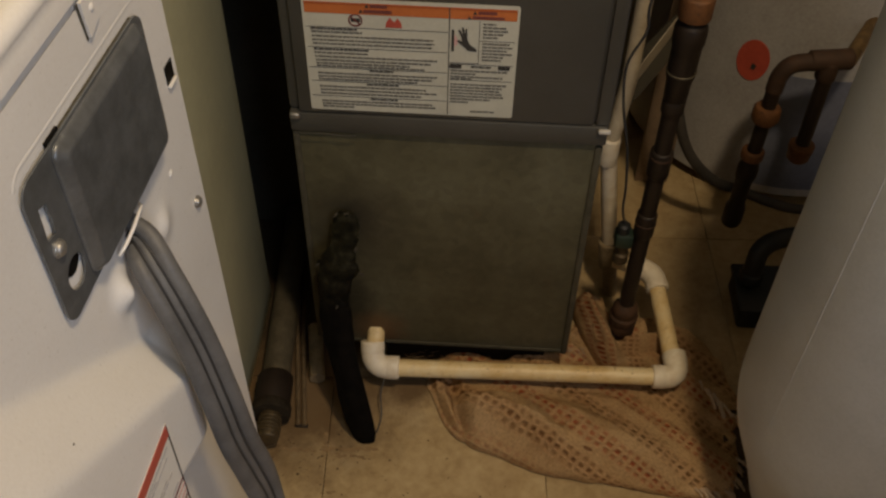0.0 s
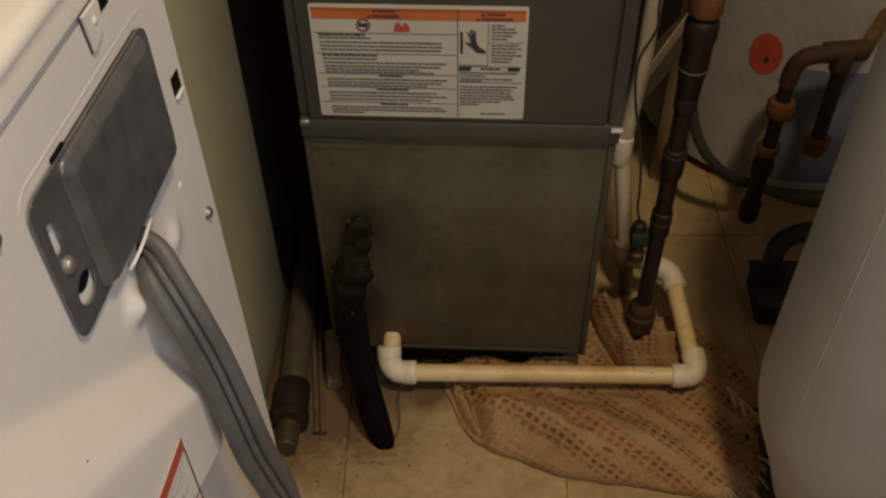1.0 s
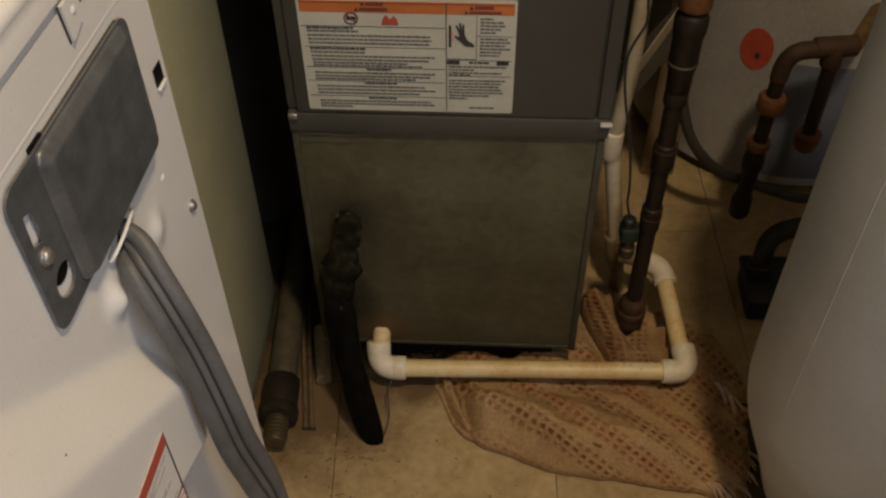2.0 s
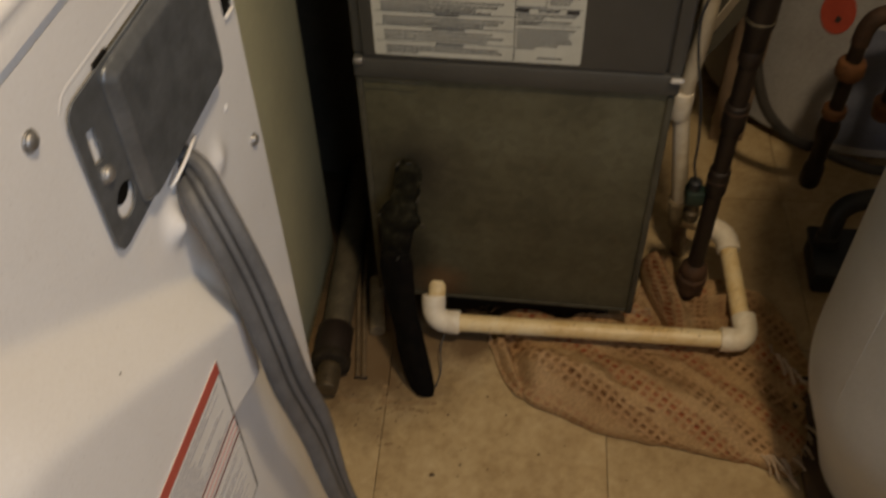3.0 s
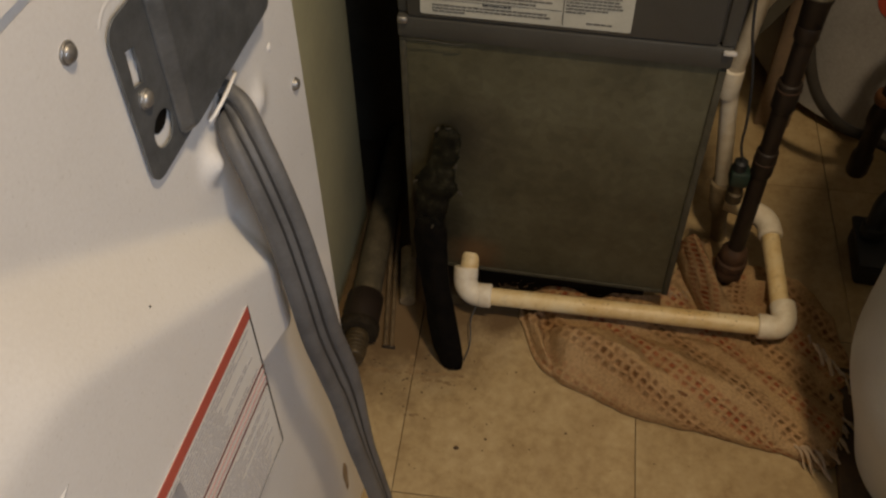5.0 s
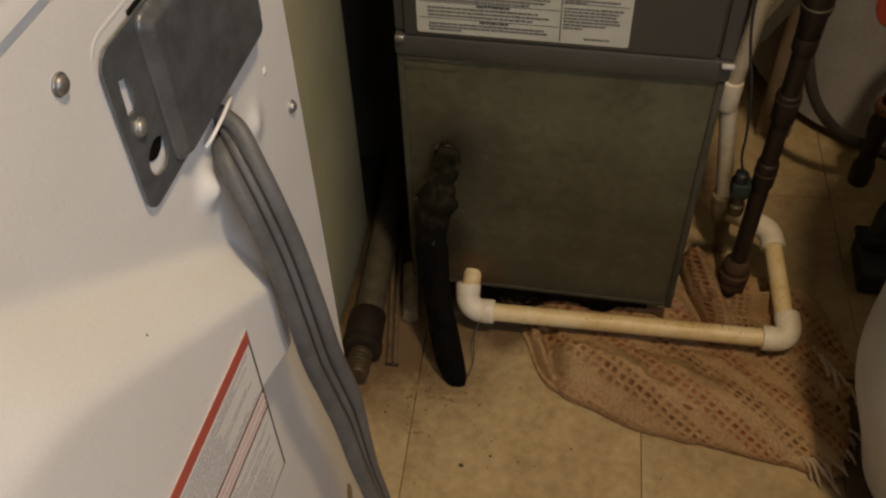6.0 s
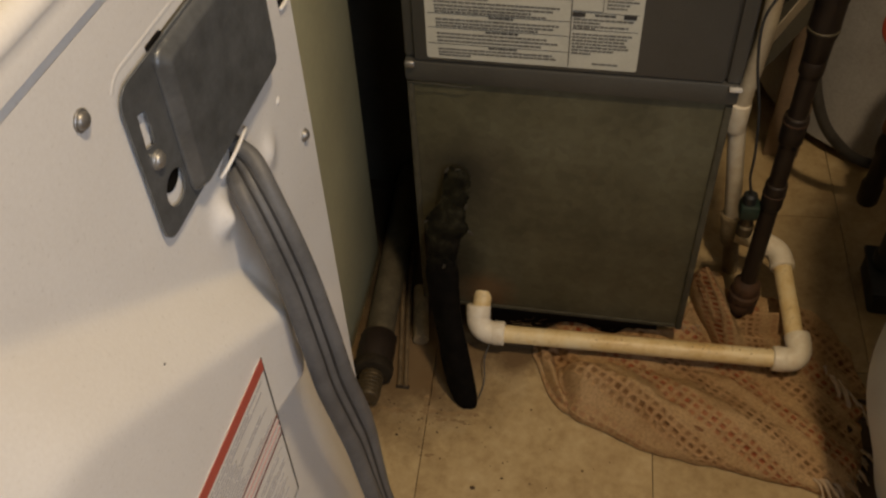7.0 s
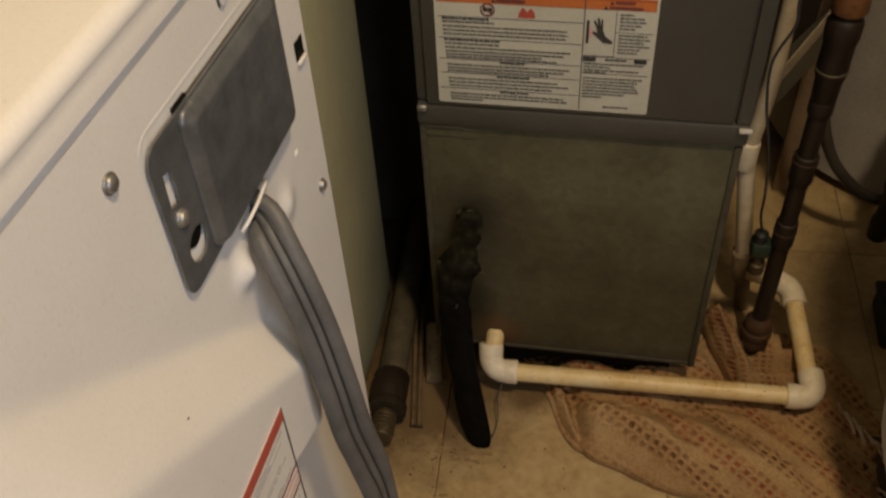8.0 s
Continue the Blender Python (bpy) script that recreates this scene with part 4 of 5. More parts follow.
# ---- black iron gas pipe ----
def build_gas_pipe():
    g = thing("gas_pipe", label="black iron gas pipe with couplings and a drip cap", category="pipe")
    x, y = 0.447, 0.073
    part("pipe", tube([(x, y, 0.06), (x, y, 0.60)], 0.0114, 22), IRON, g)
    part("pipe", tube([(x, y, 0.60), (x, y, 2.3)], 0.0110, 22), IRON, g)
    part("drip_cap", lathe([(0, 0.030), (0.0170, 0.030), (0.0196, 0.034), (0.0204, 0.050), (0.0186, 0.054), (0.0186, 0.057), (0.0214, 0.060), (0.0214, 0.069), (0.0186, 0.072), (0.0186, 0.075), (0.0196, 0.078), (0.0186, 0.087), (0.0150, 0.092), (0.0112, 0.096)], 28, (x, y, 0)), CAP_RUST, g, "rusty iron cap at the foot")
    for z0, z1, r in ((0.350, 0.392, 0.0148), (0.240, 0.282, 0.0140)):
        part("coupling", collar((x, y, z0), (x, y, z1), r, 0.002), IRON, g, "black iron coupling")
    part("union", collar((x, y, 0.452), (x, y, 0.474), 0.0142, 0.002), IRON, g, "iron union")
    part("valve_body", lathe([(0.0112, 0.470), (0.0142, 0.474), (0.0150, 0.500), (0.0172, 0.508), (0.0172, 0.520), (0.0172, 0.548), (0.0192, 0.556), (0.0192, 0.574), (0.0165, 0.580), (0.0112, 0.584)], 26, (x, y, 0)), IRON, g, "dark iron valve body")
    part("ring", collar((x, y, 0.512), (x, y, 0.5155), 0.0180, 0.001), GALV_PIPE, g, "worn bright ring")
    part("nut", collar((x, y, 0.586), (x, y, 0.616), 0.0195, 0.002), ORANGE_RUST, g, "rusty orange nut")
    part("rib", collar((x, y, 0.3800), (x, y, 0.3840), 0.0155, 0.001), RUST, g)
    part("rib", collar((x, y, 0.262), (x, y, 0.2655), 0.0147, 0.001), RUST, g)
    return g


def build_wire():
    w = thing("thin_wire", label="thin black wire running down to a green clamp", category="wire")
    pts = spline([(0.405, 0.06, 0.70), (0.394, 0.06, 0.609), (0.396, 0.06, 0.574), (0.381, 0.06, 0.528), (0.385, 0.06, 0.472), (0.400, 0.06, 0.402), (0.4085, 0.061, 0.336), (0.411, 0.064, 0.295), (0.419, 0.070, 0.261)], 7)
    part("strand", tube(pts, 0.0017, 8), CORD_DARK, w)
    part("strand", tube(spline([(0.405, 0.06, 0.70), (0.43, 0.07, 0.85), (0.447, 0.086, 1.05)], 6), 0.0022, 8), CORD_DARK, w)
    clamp = part("clamp", box(0.409, 0.434, 0.058, 0.084, 0.222, 0.246, 0.005), GREEN_PLASTIC, w, "dark green plastic clamp")
    part("clamp_cap", lathe([(0, 0.262), (0.006, 0.262), (0.0090, 0.259), (0.0090, 0.246), (0, 0.246)], 18, (0.419, 0.070, 0)), BLACK_PLASTIC, clamp)
    part("clamp_stem", lathe([(0, 0.222), (0.0085, 0.222), (0.0085, 0.205), (0.011, 0.203), (0.011, 0.188), (0, 0.188)], 18, (0.423, 0.072, 0)), OLD_BRASS, clamp, "dull brass stem")
    return w


# ---- towel ----
def curve(points, x):
    xs, ys = zip(*points)
    return float(np.interp(x, xs, ys))


FRONT = [(0.202, -0.066), (0.208, -0.092), (0.217, -0.114), (0.229, -0.130), (0.242, -0.133), (0.256, -0.137), (0.285, -0.150), (0.323, -0.164), (0.398, -0.174), (0.471, -0.180), (0.543, -0.194), (0.575, -0.205), (0.592, -0.178), (0.606, -0.115)]
BEHIND = [(0.202, -0.060), (0.212, -0.050), (0.235, -0.042), (0.30, -0.036), (0.40, -0.030), (0.48, -0.036), (0.55, -0.046), (0.590, -0.068), (0.606, -0.105)]
UNDER_FRONT = [(0.162, -0.024), (0.170, -0.046), (0.181, -0.074), (0.193, -0.098), (0.204, -0.114), (0.213, -0.121), (0.24, -0.118), (0.28, -0.10), (0.40, -0.09), (0.56, -0.10), (0.600, -0.095), (0.614, -0.06)]
UNDER_BACK = [(0.162, -0.012), (0.172, 0.012), (0.19, 0.028), (0.240, 0.026), (0.262, 0.012), (0.29, 0.028), (0.330, 0.030), (0.362, 0.036), (0.370, 0.060), (0.385, 0.105), (0.410, 0.125), (0.47, 0.115), (0.52, 0.108), (0.55, 0.100), (0.585, 0.062), (0.604, 0.005), (0.614, -0.05)]


def ridge(x, y, a, b, wide):
    """A soft crest along the line from a to b."""
    p, q, c = Vector(a), Vector(b), Vector((x, y))
    t = min(1.0, max(0.0, (c - p).dot(q - p) / (q - p).length_squared))
    return math.exp(-((c - p.lerp(q, t)).length / wide) ** 2)


def drape(front, back, x0, x1, height, cloth_uv, roll, nx, nv, base=0.0015, bulge=1.0, ragged=0.003, tuck=0.016, edge=0.5, smooth=0.010):
    """A thick layer of cloth between two outlines, its edge rolled over and tucked under."""
    bm = bmesh.new()
    uv = bm.loops.layers.uv.new("cloth")
    flat, top = {}, []
    mean = lambda pts, x: sum(curve(pts, min(x1, max(x0, x + o))) for o in (-smooth, -smooth / 2, 0, smooth / 2, smooth)) / 5
    for i in range(nx + 1):
        s = i / nx
        x = x0 + (x1 - x0) * (0.5 - 0.5 * math.cos(math.pi * (0.03 + 0.94 * s)))
        y0 = mean(front, x) + ragged * noise.noise(Vector((x * 45, 0, 9))) + 1.4 * ragged * noise.noise(Vector((x * 16, 3, 9)))
        y1 = mean(back, x) + ragged * noise.noise(Vector((x * 50, 5, 9)))
        ends = min(x - x0, x1 - x) + 0.002
        row = []
        for k in range(nv + 1):
            v = 0.5 - 0.5 * math.cos(math.pi * k / nv)
            y = y0 + (y1 - y0) * v
            d = min(v * (y1 - y0), (1 - v) * (y1 - y0), ends * 1.2)
            q = min(1.0, max(0.0, d) / roll)
            z = base + (height(x, y) - base) * (edge + (1 - edge) * math.sin(math.pi / 2 * q))
            z = max(base + 0.001, z)
            vert = bm.verts.new((x, y, z))
            flat[vert] = cloth_uv(x, y, z)
            row.append(vert)
        top.append(row)
    for a, b in zip(top, top[1:]):
        for k in range(nv):
            bm.faces.new((a[k], b[k], b[k + 1], a[k + 1]))
    loop = [r[0] for r in top] + top[-1][1:] + [r[-1] for r in top[-2::-1]] + top[0][-2:0:-1]
    m = len(loop)
    outs = []
    for i in range(m):
        d = loop[(i + 4) % m].co - loop[i - 4].co
        outs.append(Vector((d.y, -d.x, 0)).normalized())
    rings = [loop]
    for out, drop in ((0.0026, 0.86), (0.0038, 0.68), (0.0044, 0.48), (0.0046, 0.26), (0.0040, 0.08), (-tuck / bulge, 0.0)):
        ring = []
        for v, o in zip(loop, outs):
            q = bm.verts.new((v.co.x + o.x * out * bulge, v.co.y + o.y * out * bulge, base + (v.co.z - base) * drop))
            flat[q] = cloth_uv(v.co.x + o.x * 0.02 * (1 - drop), v.co.y + o.y * 0.02 * (1 - drop), v.co.z * drop)
            ring.append(q)
        rings.append(ring)
    for a, b in zip(rings, rings[1:]):
        for i in range(m):
            j = (i + 1) % m
            bm.faces.new((a[i], b[i], b[j], a[j]))
    for face in bm.faces:
        for lp in face.loops:
            lp[uv].uv = flat[lp.vert]
    return bm


def fan(x, y, z):
    """Stripes of the cloth, spreading slightly from the far corner."""
    return math.hypot(x - 1.04, y + 0.59 + z * 0.4) - 0.002, (math.atan2(y + 0.59 + z * 0.4, x - 1.04) - radians(147.0)) * 0.80 - 0.002


def roll_height(x, y):
    along = noise.noise(Vector((x * 7, y * 10, 0.3))) * 0.010 + noise.noise(Vector((x * 22, y * 30, 1.7))) * 0.0065 + noise.noise(Vector((x * 60, y * 70, 2.7))) * 0.0034
    crest = curve([(0.198, 0.060), (0.23, 0.074), (0.30, 0.072), (0.40, 0.063), (0.50, 0.050), (0.57, 0.036), (0.606, 0.024)], x)
    front = curve(FRONT, x)
    t = (y - front) / 0.11
    shape = curve([(0, 0.78), (0.22, 0.98), (0.42, 1.0), (0.62, 0.84), (0.8, 0.62), (1.0, 0.42)], t)
    folds = 0.0040 * math.sin((x * 0.62 + y) * 105 + 5 * noise.noise(Vector((x * 6, y * 6, 4)))) * curve([(0.2, 0.4), (0.3, 1.0), (0.6, 1.0)], x)
    dent = math.exp(-(((x - 0.345) / 0.022) ** 2 + ((y + 0.118) / 0.010) ** 2)) + 0.7 * ridge(x, y, (0.452, -0.052), (0.545, -0.105), 0.008)
    h = crest * shape + along + folds - 0.011 * dent
    return min(h, curve([(-0.085, 0.08), (-0.055, 0.034), (-0.03, 0.026)], y)) if y > -0.085 else h


def under_height(x, y):
    h = curve([(0.15, 0.008), (0.18, 0.012), (0.23, 0.020)], x) + noise.noise(Vector((x * 24, y * 26, 7.3))) * 0.010 + noise.noise(Vector((x * 60, y * 60, 8.1))) * 0.004
    h += 0.010 * math.exp(-(((x - 0.205) / 0.03) ** 2 + ((y - 0.018) / 0.012) ** 2)) + 0.008 * math.exp(-(((x - 0.310) / 0.03) ** 2 + ((y - 0.020) / 0.012) ** 2))
    # a raised lip outside a hollow at the loose end
    h += (0.016 * ridge(x, y, (0.176, -0.034), (0.206, -0.108), 0.0065) - 0.016 * ridge(x, y, (0.194, -0.030), (0.218, -0.100), 0.009)) * curve([(-0.03, 1.0), (-0.005, 0.0)], y)
    h -= 0.016 * ridge(x, y, (0.376, 0.100), (0.408, 0.020), 0.014)
    if x > 0.52:
        h += 0.006 * math.sin(y * 130 + x * 40)
    under_pipe = math.exp(-((y + 0.031) / 0.022) ** 2)
    h = max(h, 0.004)
    return min(h, 0.034) * (1 - under_pipe) + min(h, 0.020) * under_pipe


FLAP_FRONT = [(0.384, 0.116), (0.392, 0.078), (0.402, 0.052), (0.414, 0.022), (0.428, -0.002), (0.450, -0.008), (0.498, -0.006), (0.510, 0.010)]
FLAP_BACK = [(0.384, 0.128), (0.396, 0.136), (0.422, 0.136), (0.426, 0.110), (0.429, 0.060), (0.438, 0.046), (0.466, 0.050), (0.506, 0.058), (0.510, 0.052)]


def flap_height(x, y):
    h = 0.040 + noise.noise(Vector((x * 40, y * 40, 17.3))) * 0.006
    h += 0.020 * ridge(x, y, (0.397, 0.118), (0.436, 0.002), 0.0105)
    h += 0.017 * ridge(x, y, (0.452, 0.040), (0.504, 0.048), 0.008) - 0.008 * ridge(x, y, (0.458, 0.024), (0.500, 0.030), 0.006)
    under_pipe = math.exp(-((y + 0.031) / 0.026) ** 2)
    return h * (1 - under_pipe) + 0.026 * under_pipe


def build_towel():
    t = thing("towel", label="dirty beige woven towel with red-brown dotted stripes, bunched on the floor", category="towel")
    part("under_layer", drape(UNDER_FRONT, UNDER_BACK, 0.162, 0.614, under_height, fan, 0.010, 190, 60, tuck=0.010), TOWEL, t, "flattened lower layer of the cloth")
    part("cloth", drape(FRONT, BEHIND, 0.202, 0.606, roll_height, fan, 0.040, 190, 90, bulge=1.3, tuck=0.024, edge=0.42), TOWEL, t, "beige cloth with dotted red-brown stripes")
    part("flap", drape(FLAP_FRONT, FLAP_BACK, 0.384, 0.510, flap_height, lambda x, y, z: ((y + z) * 1.35, (x - 0.428 + 0.25 * y) * 1.05 - 0.0455), 0.007, 80, 60, base=0.004, bulge=1.0, ragged=0.0015, tuck=0.012, edge=0.80, smooth=0.003), TOWEL, t, "turned-up fold of the cloth with a thick hem")
    rnd = random.Random(3)

    def tuft(x, y, z, dx, dy, r):
        bend = rnd.uniform(-0.004, 0.004)
        pts = spline([(x, y, z), (x + dx * 0.45 + bend, y + dy * 0.5, z * 0.8 + 0.004), (x + dx, y + dy, 0.003)], 5)
        part("fringe_strand", tube(pts, r, 7, scales=[1 + 0.25 * math.sin(i * 1.7) - 0.45 * i / (len(pts) - 1) for i in range(len(pts))]), FRINGE, t)

    for k in range(15):
        f = k / 14
        x, y = 0.532 + 0.062 * f, -0.186 + 0.050 * max(0.0, f - 0.45) / 0.55
        bold = 1.5 if k % 4 == 3 else 1.0
        tuft(x, y, 0.020, rnd.uniform(0.012, 0.026) * bold, rnd.uniform(-0.032, -0.016) * bold, rnd.uniform(0.0015, 0.0028) * bold)
    for k in range(11):
        x, y = 0.560 + 0.0040 * k, -0.012 - 0.006 * k + rnd.uniform(-0.006, 0.006)
        bold = 1.45 if k % 4 == 2 else 1.0
        tuft(x, y, 0.024, rnd.uniform(0.004, 0.016) * bold, rnd.uniform(-0.034, -0.016) * bold, rnd.uniform(0.0014, 0.0026) * bold)
    # frayed threads by the furnace corner
    for k in range(14):
        x, y = 0.340 + 0.004 * k, 0.030 + rnd.uniform(-0.004, 0.008)
        tuft(x, y, 0.028, rnd.uniform(-0.014, 0.014), rnd.uniform(-0.006, 0.016), 0.0007)
    return t


def build_fluff():
    """A small curled brown flake caught in the nap of the towel."""
    q = thing("brown_flake", label="small curled brown flake lying on the towel", category="debris")
    bm = bmesh.new()
    rows = []
    for i in range(9):
        u = i / 8 - 0.5
        half = 0.0015 * math.sqrt(max(0.02, 1 - (2.0 * u) ** 2))
        row = []
        for k in range(5):
            v = k / 4 - 0.5
            x, y = 0.3855 + 0.013 * u, -0.1520 - 0.002 * u + 2 * half * v
            d = y - curve(FRONT, x)
            z = roll_height(x, y) * (0.42 + 0.58 * math.sin(math.pi / 2 * min(1.0, d / 0.040)))
            row.append(Vector((x, y, z + 0.0022 + 0.0035 * v * v + 0.003 * u * u)))
        rows.append(row)
    top = [[bm.verts.new(p) for p in row] for row in rows]
    low = [[bm.verts.new(p - Vector((0, 0, 0.0012))) for p in row] for row in rows]
    for i in range(8):
        for k in range(4):
            bm.faces.new((top[i][k], top[i + 1][k], top[i + 1][k + 1], top[i][k + 1]))
            bm.faces.new((low[i][k], low[i][k + 1], low[i + 1][k + 1], low[i + 1][k]))
    edge = lambda g: [g[i][0] for i in range(9)] + [g[8][k] for k in range(1, 5)] + [g[i][4] for i in range(7, -1, -1)] + [g[0][k] for k in range(3, 0, -1)]
    a, b = edge(top), edge(low)
    for i in range(len(a)):
        j = (i + 1) % len(a)
        bm.faces.new((a[i], b[i], b[j], a[j]))
    part("flake", bm, DRY_FLAKE, q)
    return q


# ---- scrap along the wall ----
def build_scrap():
    p = thing("long_pipe", label="dusty grey pipe with a black rusty fitting lying along the wall", category="pipe")
    a, b = Vector((-0.0575, -0.112, 0.0300)), Vector((-0.0795, 0.250, 0.0285))
    u = (b - a).normalized()
    part("tube", tube([a + u * 0.04, b + u * 0.045], 0.0205, 24), GALV_PIPE, p, "dusty grey tube")
    part("fitting", collar(a + u * 0.0, a + u * 0.062, 0.0262, 0.003), IRON, p, "black rusty fitting")
    part("fitting_rim", collar(a - u * 0.006, a + u * 0.012, 0.0285, 0.003), SOOTY_RUST, p)
    part("nipple", collar(a - u * 0.046, a + u * 0.0, 0.0155, 0.002), OLD_BRASS, p, "dull threaded end")
    for k in range(5):
        part("thread", collar(a - u * (0.014 + 0.006 * k), a - u * (0.011 + 0.006 * k), 0.0168, 0.0008), OLD_BRASS, p)
    c = thing("copper_tubes", label="two thin copper tubes lying side by side on the floor", category="pipe")
    for dx in (-0.0044, 0.0044):
        part("tube", tube([(-0.0165 + dx, -0.113, 0.0038), (-0.042 + dx, 0.040, 0.0050), (-0.070 + dx, 0.24, 0.0064)], 0.0034, 14), DULL_COPPER, c)
    part("clip", box(-0.0260, -0.0068, -0.1155, -0.110, 0.0, 0.003, 0.001), IRON, c)
    s = thing("pipe_stub", label="short pale plastic pipe stub on the floor", category="pipe")
    part("tube", tube([(-0.004, -0.036, 0.0115), (-0.022, 0.060, 0.0115)], 0.0113, 18), OLD_PIPE, s)
    # black steel bracket leaning on the cabinet
    k = thing("steel_bracket", label="black steel angle bracket leaning against the cabinet", category="bracket")
    def at(x, z, lift=0.0):
        return Vector((x, -0.128 + 0.36 * z - 0.94 * lift, z + 0.34 * lift))

    def blade(z0, z1, left, right, fold, ragged, seed, lift, rows_n):
        """A bent strip between two outlines, its right margin folded back."""
        bm = bmesh.new()
        rows = []
        for i in range(rows_n + 1):
            z = z0 + (z1 - z0) * i / rows_n
            rag = curve(ragged, z)
            jag = [rag * (1.2 * noise.noise(Vector((z * 60, seed + q, 0))) + 0.7 * noise.noise(Vector((z * 260, seed + q, 5)))) for q in (0, 9)]
            a, b = curve(left, z) + jag[0], curve(right, z) + jag[1]
            w = min(curve(fold, z), (b - a) * 0.45)
            line = [(a, -0.004), (a + (b - a) * 0.3, 0.001), (b - w, 0.0), (b, -0.8 * w)]
            rows.append([bm.verts.new(at(x, z, lift + d)) for x, d in line] + [bm.verts.new(at(x, z, lift + d - 0.0025)) for x, d in line[::-1]])
        m = len(rows[0])
        for p_, q_ in zip(rows, rows[1:]):
            for i in range(m):
                bm.faces.new((p_[i], p_[(i + 1) % m], q_[(i + 1) % m], q_[i]))
        bm.faces.new(rows[0][::-1])
        bm.faces.new(rows[-1])
        return bm

    left = [(0.0, 0.066), (0.006, 0.061), (0.03, 0.050), (0.07, 0.040), (0.10, 0.036), (0.134, 0.028), (0.16, 0.022), (0.19, 0.017), (0.210, 0.017), (0.218, 0.024)]
    right = [(0.0, 0.091), (0.006, 0.092), (0.013, 0.092), (0.05, 0.084), (0.076, 0.078), (0.117, 0.068), (0.148, 0.063), (0.20, 0.059), (0.212, 0.055), (0.218, 0.046)]
    part("blade", blade(0.0, 0.218, left, right, [(0, 0.006), (0.03, 0.011), (0.19, 0.010), (0.218, 0.004)], [(0.0, 0.0003), (0.19, 0.0006), (0.218, 0.0015)], 31, 0.009, 110), BRACKET, k, "black tapered steel blade")
    part("torn_head", blade(0.200, 0.336, [(0.200, 0.024), (0.215, 0.021), (0.235, 0.019), (0.255, 0.017), (0.266, 0.015), (0.274, 0.021), (0.288, 0.032), (0.300, 0.036), (0.325, 0.036), (0.332, 0.040), (0.336, 0.048)], [(0.200, 0.050), (0.215, 0.056), (0.235, 0.060), (0.246, 0.064), (0.254, 0.069), (0.260, 0.070), (0.268, 0.065), (0.278, 0.064), (0.290, 0.067), (0.312, 0.071), (0.326, 0.069), (0.333, 0.064), (0.336, 0.055)], [(0.200, 0.004), (0.336, 0.003)], [(0.2, 0.0016), (0.24, 0.0028), (0.336, 0.0026)], 57, 0.0065, 90), BRACKET, k, "torn sheet-metal head, sooty grey-brown")
    for x, z, r, lean in ((0.041, 0.333, 0.0034, 0.5), (0.055, 0.3355, 0.0026, 1.3), (0.0672, 0.290, 0.0030, 0.0), (0.0735, 0.256, 0.0028, -0.5), (0.0165, 0.265, 0.0026, 0.6), (0.042, 0.208, 0.0026, 0.2)):
        q = at(x, z, 0.0105)
        bm = bmesh.new()
        bmesh.ops.create_icosphere(bm, subdivisions=2, radius=r)
        for v in bm.verts:
            c = v.co.copy()
            w = Vector((c.x * 0.45, c.y * 0.30, c.z * 1.7))
            v.co = q + Vector((w.x * math.cos(lean) + w.z * math.sin(lean), w.y, w.z * math.cos(lean) - w.x * math.sin(lean))) + Vector((1, 0, 0.6)) * 0.004 * noise.noise(c * 420 + q * 90)
        part("curled_flake", bm, DULL_FLAKE, k, "bent dull flake of metal")
    part("wire_tie", tube(spline([(0.092, -0.118, 0.002), (0.097, -0.095, 0.012), (0.094, -0.070, 0.030), (0.098, -0.05, 0.04)], 5), 0.0010, 7), CORD_DARK, k)
    return k


# ---- tanks and pipework beyond ----
def build_tank():
    x, y = TANK
    t = thing("pressure_tank", pose(x, y, 0), label="white painted steel pressure tank with a rounded bottom", category="tank")
    R = 0.172
    side = [(0.070, 0.017), (0.096, 0.021), (0.110, 0.034), (0.1175, 0.055), (0.1265, 0.085), (0.1385, 0.122), (0.153, 0.162), (0.1645, 0.196), (0.1705, 0.228), (R, 0.262)]
    prof = [(0, 0.0155)] + [(q.x, q.y) for q in spline([(r, z, 0) for r, z in side], 4)]
    prof += [(R, 0.50), (R, 0.905)] + [(R * math.cos(a), 0.905 + 0.05 * math.sin(a)) for a in [radians(k * 10) for k in range(1, 10)]]
    prof[-1] = (0, prof[-1][1])
    part("shell", lathe(prof, 96), TANK_PAINT, t, "white enamel shell with a soft sheen")
    seam = radians(201)
    part("weld_seam", tube([(R * math.cos(seam), R * math.sin(seam), z) for z in (0.262, 0.30, 0.55, 0.905)], 0.0006, 8, scales=[0.5, 1, 1, 1]), TANK_PAINT, t, "thin vertical weld seam")
    part("port", lathe([(0.0, 0.945), (0.02, 0.945), (0.02, 0.995), (0.0, 0.995)], 16), BRASS, t)
    b = thing("plinth_board", pose(x, y, 0, 0, 0, 1.5), label="dark brown wooden board under the pressure tank", category="board")
    part("plank", box(-0.126, 0.13, -0.076, 0.15, 0.0, 0.015, 0.002), STAND, b)
    return t


TANK = (0.712, -0.198)


